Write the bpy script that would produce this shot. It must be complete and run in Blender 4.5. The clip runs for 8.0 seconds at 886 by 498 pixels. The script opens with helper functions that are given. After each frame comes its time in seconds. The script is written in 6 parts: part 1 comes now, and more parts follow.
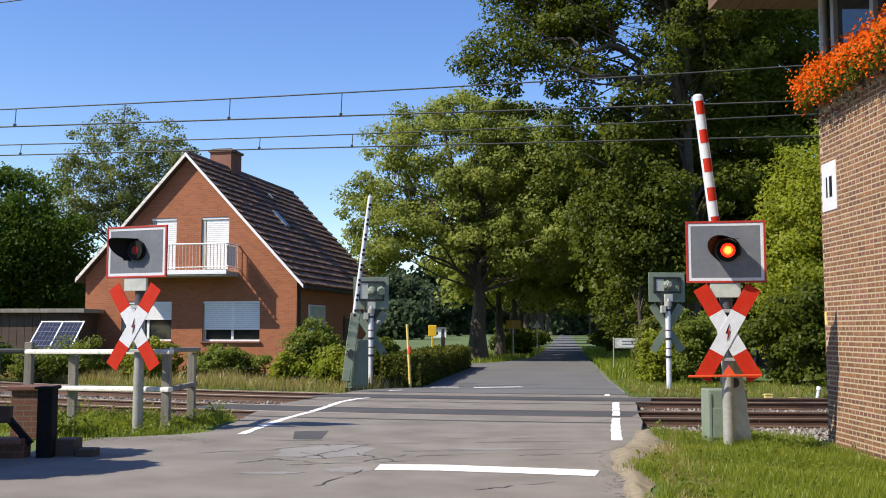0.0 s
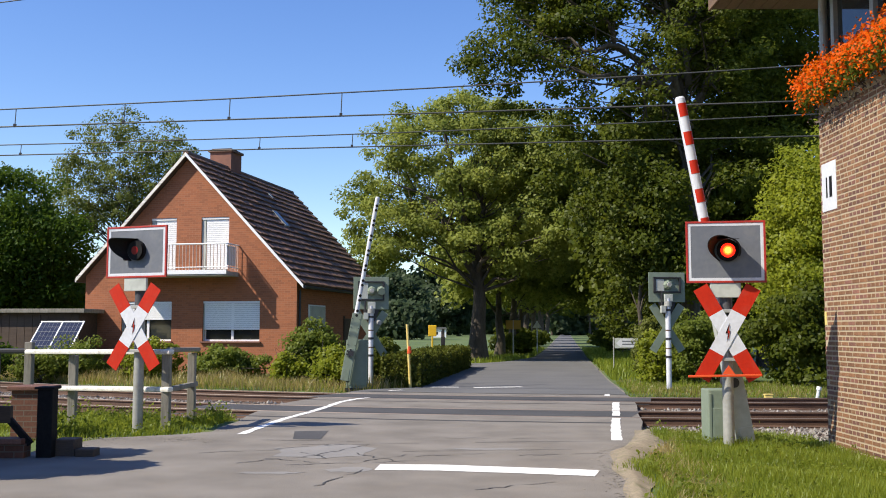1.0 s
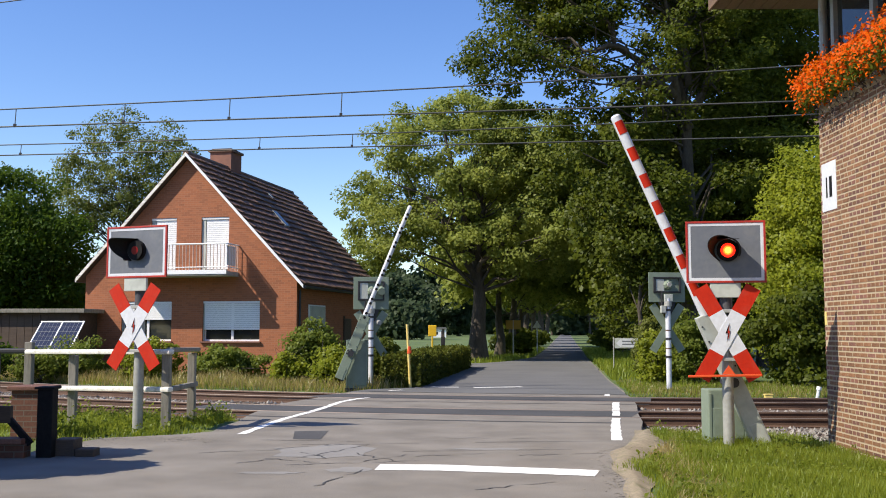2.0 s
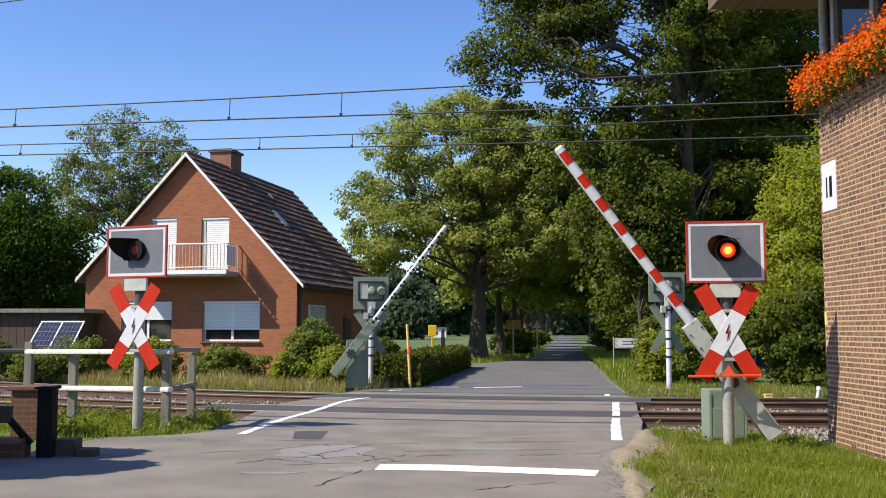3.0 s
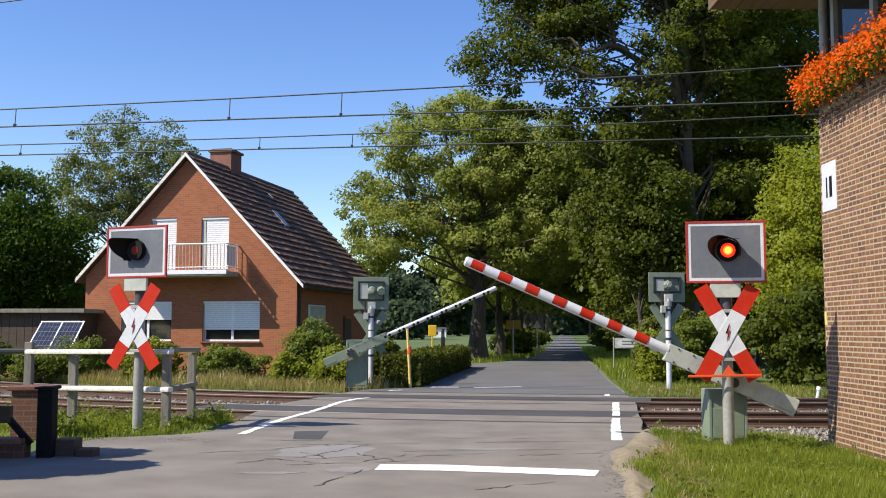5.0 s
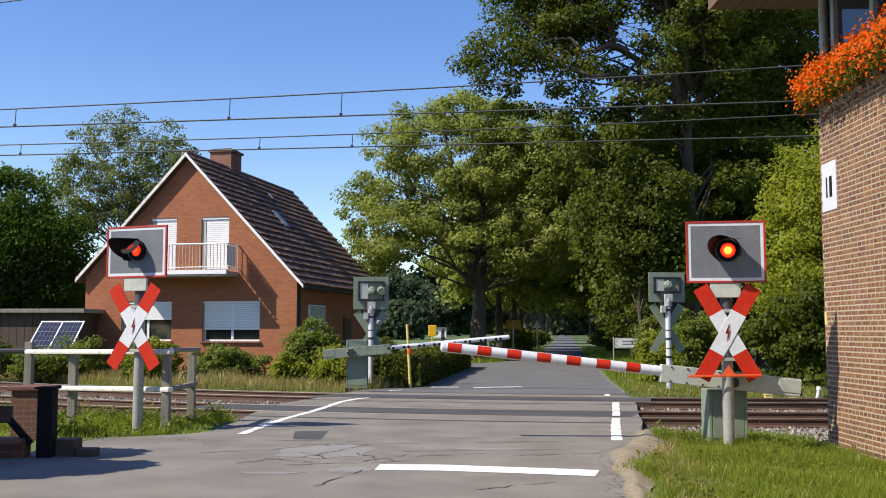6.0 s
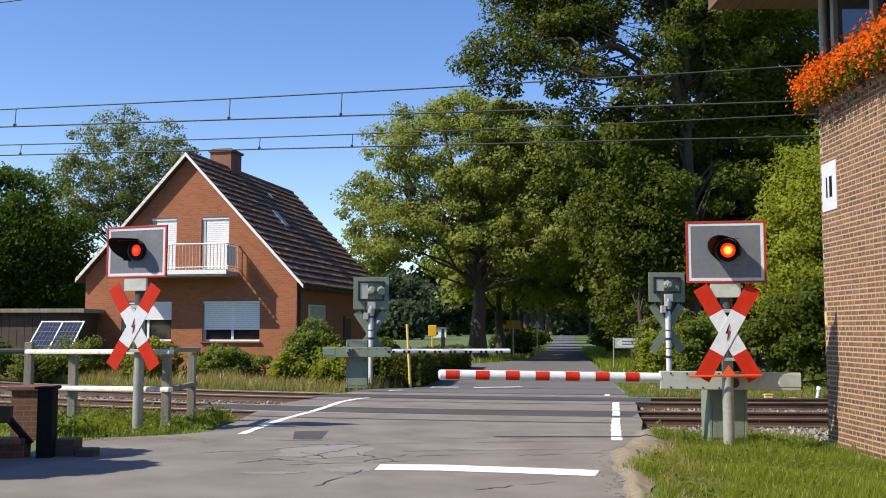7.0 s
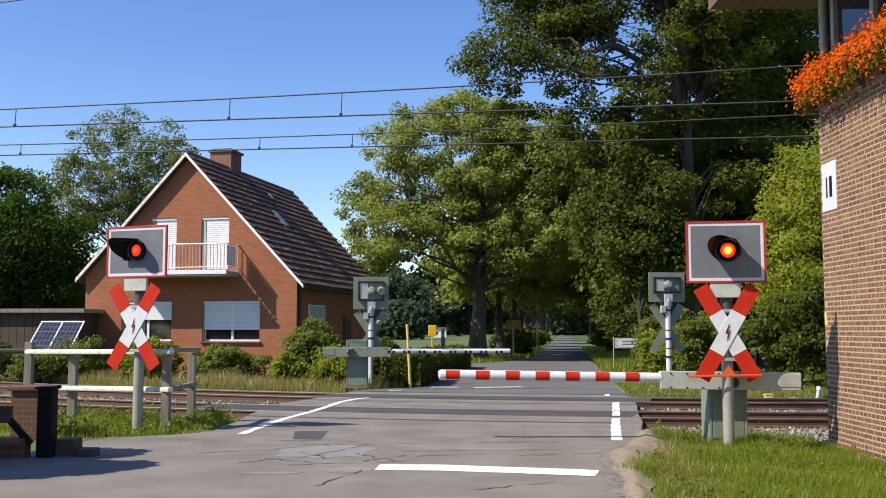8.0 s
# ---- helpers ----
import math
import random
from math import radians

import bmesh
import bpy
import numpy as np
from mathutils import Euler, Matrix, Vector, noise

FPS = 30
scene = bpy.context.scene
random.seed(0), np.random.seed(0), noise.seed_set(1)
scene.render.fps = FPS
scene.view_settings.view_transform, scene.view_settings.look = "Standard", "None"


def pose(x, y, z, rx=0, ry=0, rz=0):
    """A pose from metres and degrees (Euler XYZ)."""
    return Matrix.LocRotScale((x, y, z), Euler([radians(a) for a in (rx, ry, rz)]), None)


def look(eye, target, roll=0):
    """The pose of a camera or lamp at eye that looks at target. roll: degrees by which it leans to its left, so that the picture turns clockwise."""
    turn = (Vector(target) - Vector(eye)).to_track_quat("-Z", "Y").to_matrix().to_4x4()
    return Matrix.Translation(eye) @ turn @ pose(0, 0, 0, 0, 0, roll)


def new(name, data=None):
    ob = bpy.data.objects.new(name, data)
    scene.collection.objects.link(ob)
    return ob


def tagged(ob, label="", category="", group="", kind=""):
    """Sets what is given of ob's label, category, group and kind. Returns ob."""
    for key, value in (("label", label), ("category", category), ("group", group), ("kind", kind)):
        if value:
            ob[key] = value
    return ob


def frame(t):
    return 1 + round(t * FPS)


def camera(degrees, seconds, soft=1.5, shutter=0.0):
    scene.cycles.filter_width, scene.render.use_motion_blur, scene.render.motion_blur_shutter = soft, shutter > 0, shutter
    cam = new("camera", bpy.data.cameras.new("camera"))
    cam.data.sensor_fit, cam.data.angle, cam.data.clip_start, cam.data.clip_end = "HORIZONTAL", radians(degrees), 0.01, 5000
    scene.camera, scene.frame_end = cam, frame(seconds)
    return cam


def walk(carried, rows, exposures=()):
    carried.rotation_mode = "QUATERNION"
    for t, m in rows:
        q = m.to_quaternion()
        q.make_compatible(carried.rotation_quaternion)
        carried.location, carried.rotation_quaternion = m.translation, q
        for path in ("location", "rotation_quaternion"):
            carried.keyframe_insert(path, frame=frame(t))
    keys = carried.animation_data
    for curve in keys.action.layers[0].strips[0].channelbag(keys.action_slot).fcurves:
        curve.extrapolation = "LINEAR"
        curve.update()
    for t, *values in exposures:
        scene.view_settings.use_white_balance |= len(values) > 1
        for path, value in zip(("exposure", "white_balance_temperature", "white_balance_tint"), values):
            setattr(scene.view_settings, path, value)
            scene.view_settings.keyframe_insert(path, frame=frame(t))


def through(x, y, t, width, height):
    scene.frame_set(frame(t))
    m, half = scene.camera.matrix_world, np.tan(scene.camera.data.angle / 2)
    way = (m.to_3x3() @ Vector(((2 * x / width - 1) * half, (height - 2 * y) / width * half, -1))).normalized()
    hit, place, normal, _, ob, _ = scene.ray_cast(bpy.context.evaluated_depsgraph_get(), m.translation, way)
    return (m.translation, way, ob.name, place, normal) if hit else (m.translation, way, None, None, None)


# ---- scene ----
PITCH = math.degrees(math.atan(143 / 1750))
cam = camera(48.28, 8.0, soft=1.0)
STAND = pose(0, 0, 1.65, 90 + PITCH, 0, 0)
walk(cam, [(0.0, STAND), (8.0, STAND)], exposures=[(0.0, 0.52), (4.7, 0.52), (5.8, 0.45), (8.0, 0.45)])

# ---------------------------------------------------------------- light
SUN_TRAVEL = Vector((0.92, 0.40, -1.0))
sun = new("sun", bpy.data.lights.new("sun", "SUN"))
sun.matrix_world = look(-SUN_TRAVEL * 60, (0, 0, 0))
sun.data.energy, sun.data.angle, sun.data.color = 5.0, radians(0.55), (1.0, 0.91, 0.77)

world = bpy.data.worlds.new("sky")
scene.world = world
world.use_nodes = True
wt = world.node_tree
sky = wt.nodes.new("ShaderNodeTexSky")
sky.sky_type, sky.sun_disc = "NISHITA", False
sky.sun_elevation = math.asin(-SUN_TRAVEL.normalized().z)
sky.sun_rotation = math.atan2(-SUN_TRAVEL.x, -SUN_TRAVEL.y)
sky.air_density, sky.dust_density, sky.ozone_density = 1.0, 0.3, 2.0
tune = wt.nodes.new("ShaderNodeHueSaturation")
tune.inputs["Hue"].default_value = 0.515
tune.inputs["Saturation"].default_value = 1.25
wt.links.new(sky.outputs[0], tune.inputs["Color"])
wt.links.new(tune.outputs[0], wt.nodes["Background"].inputs["Color"])
wt.nodes["Background"].inputs["Strength"].default_value = 0.137


# ---------------------------------------------------------------- materials
def material(name, a, b, rough=0.8, metal=0.0, fine=40.0, coarse=1.5, bump=0.3, dirt=None, dirt_amount=0.0, island=0.0, objvar=0.0, spec=0.5, stretch=(1, 1, 1)):
    """Two tones mixed at a fine and a coarse scale, with relief, stains of a third tone and variation from piece to piece."""
    m = bpy.data.materials.new(name)
    m.use_nodes = True
    t = m.node_tree
    n, l = t.nodes, t.links
    bsdf = n["Principled BSDF"]
    co = n.new("ShaderNodeTexCoord")
    mp = n.new("ShaderNodeMapping")
    mp.inputs["Scale"].default_value = stretch
    l.new(co.outputs["Object"], mp.inputs["Vector"])
    nf, nc = n.new("ShaderNodeTexNoise"), n.new("ShaderNodeTexNoise")
    nf.inputs["Scale"].default_value, nf.inputs["Detail"].default_value = fine, 6
    nc.inputs["Scale"].default_value, nc.inputs["Detail"].default_value = coarse, 5
    l.new(mp.outputs[0], nf.inputs["Vector"])
    l.new(mp.outputs[0], nc.inputs["Vector"])
    add = n.new("ShaderNodeMath")
    add.operation = "ADD"
    l.new(nf.outputs["Fac"], add.inputs[0])
    l.new(nc.outputs["Fac"], add.inputs[1])
    ramp = n.new("ShaderNodeMapRange")
    ramp.inputs["From Min"].default_value, ramp.inputs["From Max"].default_value = 0.7, 1.3
    l.new(add.outputs[0], ramp.inputs["Value"])
    mix = n.new("ShaderNodeMix")
    mix.data_type = "RGBA"
    mix.inputs["A"].default_value, mix.inputs["B"].default_value = (*a, 1), (*b, 1)
    l.new(ramp.outputs[0], mix.inputs["Factor"])
    colour = mix.outputs["Result"]
    if dirt:
        nd = n.new("ShaderNodeTexNoise")
        nd.inputs["Scale"].default_value, nd.inputs["Detail"].default_value = coarse * 2.3, 8
        l.new(mp.outputs[0], nd.inputs["Vector"])
        rd = n.new("ShaderNodeMapRange")
        rd.inputs["From Min"].default_value, rd.inputs["From Max"].default_value = 0.5, 0.72
        rd.inputs["To Max"].default_value = dirt_amount
        l.new(nd.outputs["Fac"], rd.inputs["Value"])
        md = n.new("ShaderNodeMix")
        md.data_type = "RGBA"
        md.inputs["B"].default_value = (*dirt, 1)
        l.new(rd.outputs[0], md.inputs["Factor"])
        l.new(colour, md.inputs["A"])
        colour = md.outputs["Result"]
    for amount, kind, out in ((island, "ShaderNodeNewGeometry", "Random Per Island"), (objvar, "ShaderNodeObjectInfo", "Random")):
        if amount:
            g = n.new(kind)
            mr = n.new("ShaderNodeMapRange")
            mr.inputs["To Min"].default_value, mr.inputs["To Max"].default_value = 1 - amount, 1 + amount
            l.new(g.outputs[out], mr.inputs["Value"])
            hs = n.new("ShaderNodeHueSaturation")
            l.new(mr.outputs[0], hs.inputs["Value"])
            l.new(colour, hs.inputs["Color"])
            colour = hs.outputs[0]
    l.new(colour, bsdf.inputs["Base Color"])
    bsdf.inputs["Roughness"].default_value = rough
    bsdf.inputs["Metallic"].default_value = metal
    bsdf.inputs["Specular IOR Level"].default_value = spec
    if bump:
        bp = n.new("ShaderNodeBump")
        bp.inputs["Strength"].default_value, bp.inputs["Distance"].default_value = bump, 0.01
        l.new(nf.outputs["Fac"], bp.inputs["Height"])
        l.new(bp.outputs[0], bsdf.inputs["Normal"])
    return m


def leafy(name, dark, light, through=0.5, gloss=0.012, patch=0.35, hue=0.485):
    """Leaves: every leaf has its own tone, light shines through in part, and whole boughs differ a little."""
    m = bpy.data.materials.new(name)
    m.use_nodes = True
    t = m.node_tree
    n, l = t.nodes, t.links
    n.clear()
    out = n.new("ShaderNodeOutputMaterial")
    g, co, nz = n.new("ShaderNodeNewGeometry"), n.new("ShaderNodeTexCoord"), n.new("ShaderNodeTexNoise")
    nz.inputs["Scale"].default_value = patch
    l.new(co.outputs["Object"], nz.inputs["Vector"])
    s = n.new("ShaderNodeMath")
    s.operation = "MULTIPLY_ADD"
    s.inputs[1].default_value = 0.55
    l.new(g.outputs["Random Per Island"], s.inputs[0])
    r = n.new("ShaderNodeMapRange")
    r.inputs["From Min"].default_value, r.inputs["From Max"].default_value = 0.35, 0.7
    r.inputs["To Max"].default_value = 0.5
    l.new(nz.outputs["Fac"], r.inputs["Value"])
    l.new(r.outputs[0], s.inputs[2])
    mix = n.new("ShaderNodeMix")
    mix.data_type = "RGBA"
    mix.inputs["A"].default_value, mix.inputs["B"].default_value = (*dark, 1), (*light, 1)
    l.new(s.outputs[0], mix.inputs["Factor"])
    d, tr, gl = n.new("ShaderNodeBsdfDiffuse"), n.new("ShaderNodeBsdfTranslucent"), n.new("ShaderNodeBsdfGlossy")
    gl.inputs["Roughness"].default_value = 0.45
    gl.inputs["Color"].default_value = (0.6, 0.65, 0.6, 1)
    warm = n.new("ShaderNodeHueSaturation")
    warm.inputs["Hue"].default_value, warm.inputs["Value"].default_value = hue, 1.5
    l.new(mix.outputs["Result"], warm.inputs["Color"])
    l.new(mix.outputs["Result"], d.inputs["Color"])
    l.new(warm.outputs[0], tr.inputs["Color"])
    m1, m2 = n.new("ShaderNodeMixShader"), n.new("ShaderNodeMixShader")
    m1.inputs[0].default_value, m2.inputs[0].default_value = through, gloss
    l.new(d.outputs[0], m1.inputs[1])
    l.new(tr.outputs[0], m1.inputs[2])
    l.new(m1.outputs[0], m2.inputs[1])
    l.new(gl.outputs[0], m2.inputs[2])
    l.new(m2.outputs[0], out.inputs["Surface"])
    return m


def glow(name, colour, strength):
    m = bpy.data.materials.new(name)
    m.use_nodes = True
    b = m.node_tree.nodes["Principled BSDF"]
    b.inputs["Base Color"].default_value = (*colour, 1)
    b.inputs["Emission Color"].default_value = (*colour, 1)
    b.inputs["Emission Strength"].default_value = strength
    return m


def brickwork(name, brick_a, brick_b, mortar, width=0.25, height=0.083):
    """Far brick walls: courses and joints with relief, in the wall's own space (x and z, or y and z)."""
    m = material(name, brick_a, brick_b, rough=0.85, fine=30, coarse=0.8, bump=0.2)
    t = m.node_tree
    n, l = t.nodes, t.links
    bsdf = n["Principled BSDF"]
    old = bsdf.inputs["Base Color"].links[0].from_socket
    co, sep, comb, su = n.new("ShaderNodeTexCoord"), n.new("ShaderNodeSeparateXYZ"), n.new("ShaderNodeCombineXYZ"), n.new("ShaderNodeMath")
    l.new(co.outputs["Object"], sep.inputs[0])
    su.operation = "ADD"
    l.new(sep.outputs["X"], su.inputs[0])
    l.new(sep.outputs["Y"], su.inputs[1])
    l.new(su.outputs[0], comb.inputs["X"])
    l.new(sep.outputs["Z"], comb.inputs["Y"])
    br = n.new("ShaderNodeTexBrick")
    br.inputs["Scale"].default_value = 1.0
    br.inputs["Brick Width"].default_value, br.inputs["Row Height"].default_value = width, height
    br.inputs["Mortar Size"].default_value, br.inputs["Mortar Smooth"].default_value = 0.008, 0.2
    br.inputs["Color1"].default_value, br.inputs["Color2"].default_value, br.inputs["Mortar"].default_value = (0.8, 0.8, 0.8, 1), (1.1, 1.05, 1.0, 1), (0, 0, 0, 1)
    l.new(comb.outputs[0], br.inputs["Vector"])
    mul, jo = n.new("ShaderNodeMix"), n.new("ShaderNodeMix")
    mul.data_type = jo.data_type = "RGBA"
    mul.blend_type = "MULTIPLY"
    mul.inputs["Factor"].default_value = 1.0
    l.new(old, mul.inputs["A"])
    l.new(br.outputs["Color"], mul.inputs["B"])
    l.new(mul.outputs["Result"], jo.inputs["A"])
    jo.inputs["B"].default_value = (*mortar, 1)
    l.new(br.outputs["Fac"], jo.inputs["Factor"])
    l.new(jo.outputs["Result"], bsdf.inputs["Base Color"])
    return m


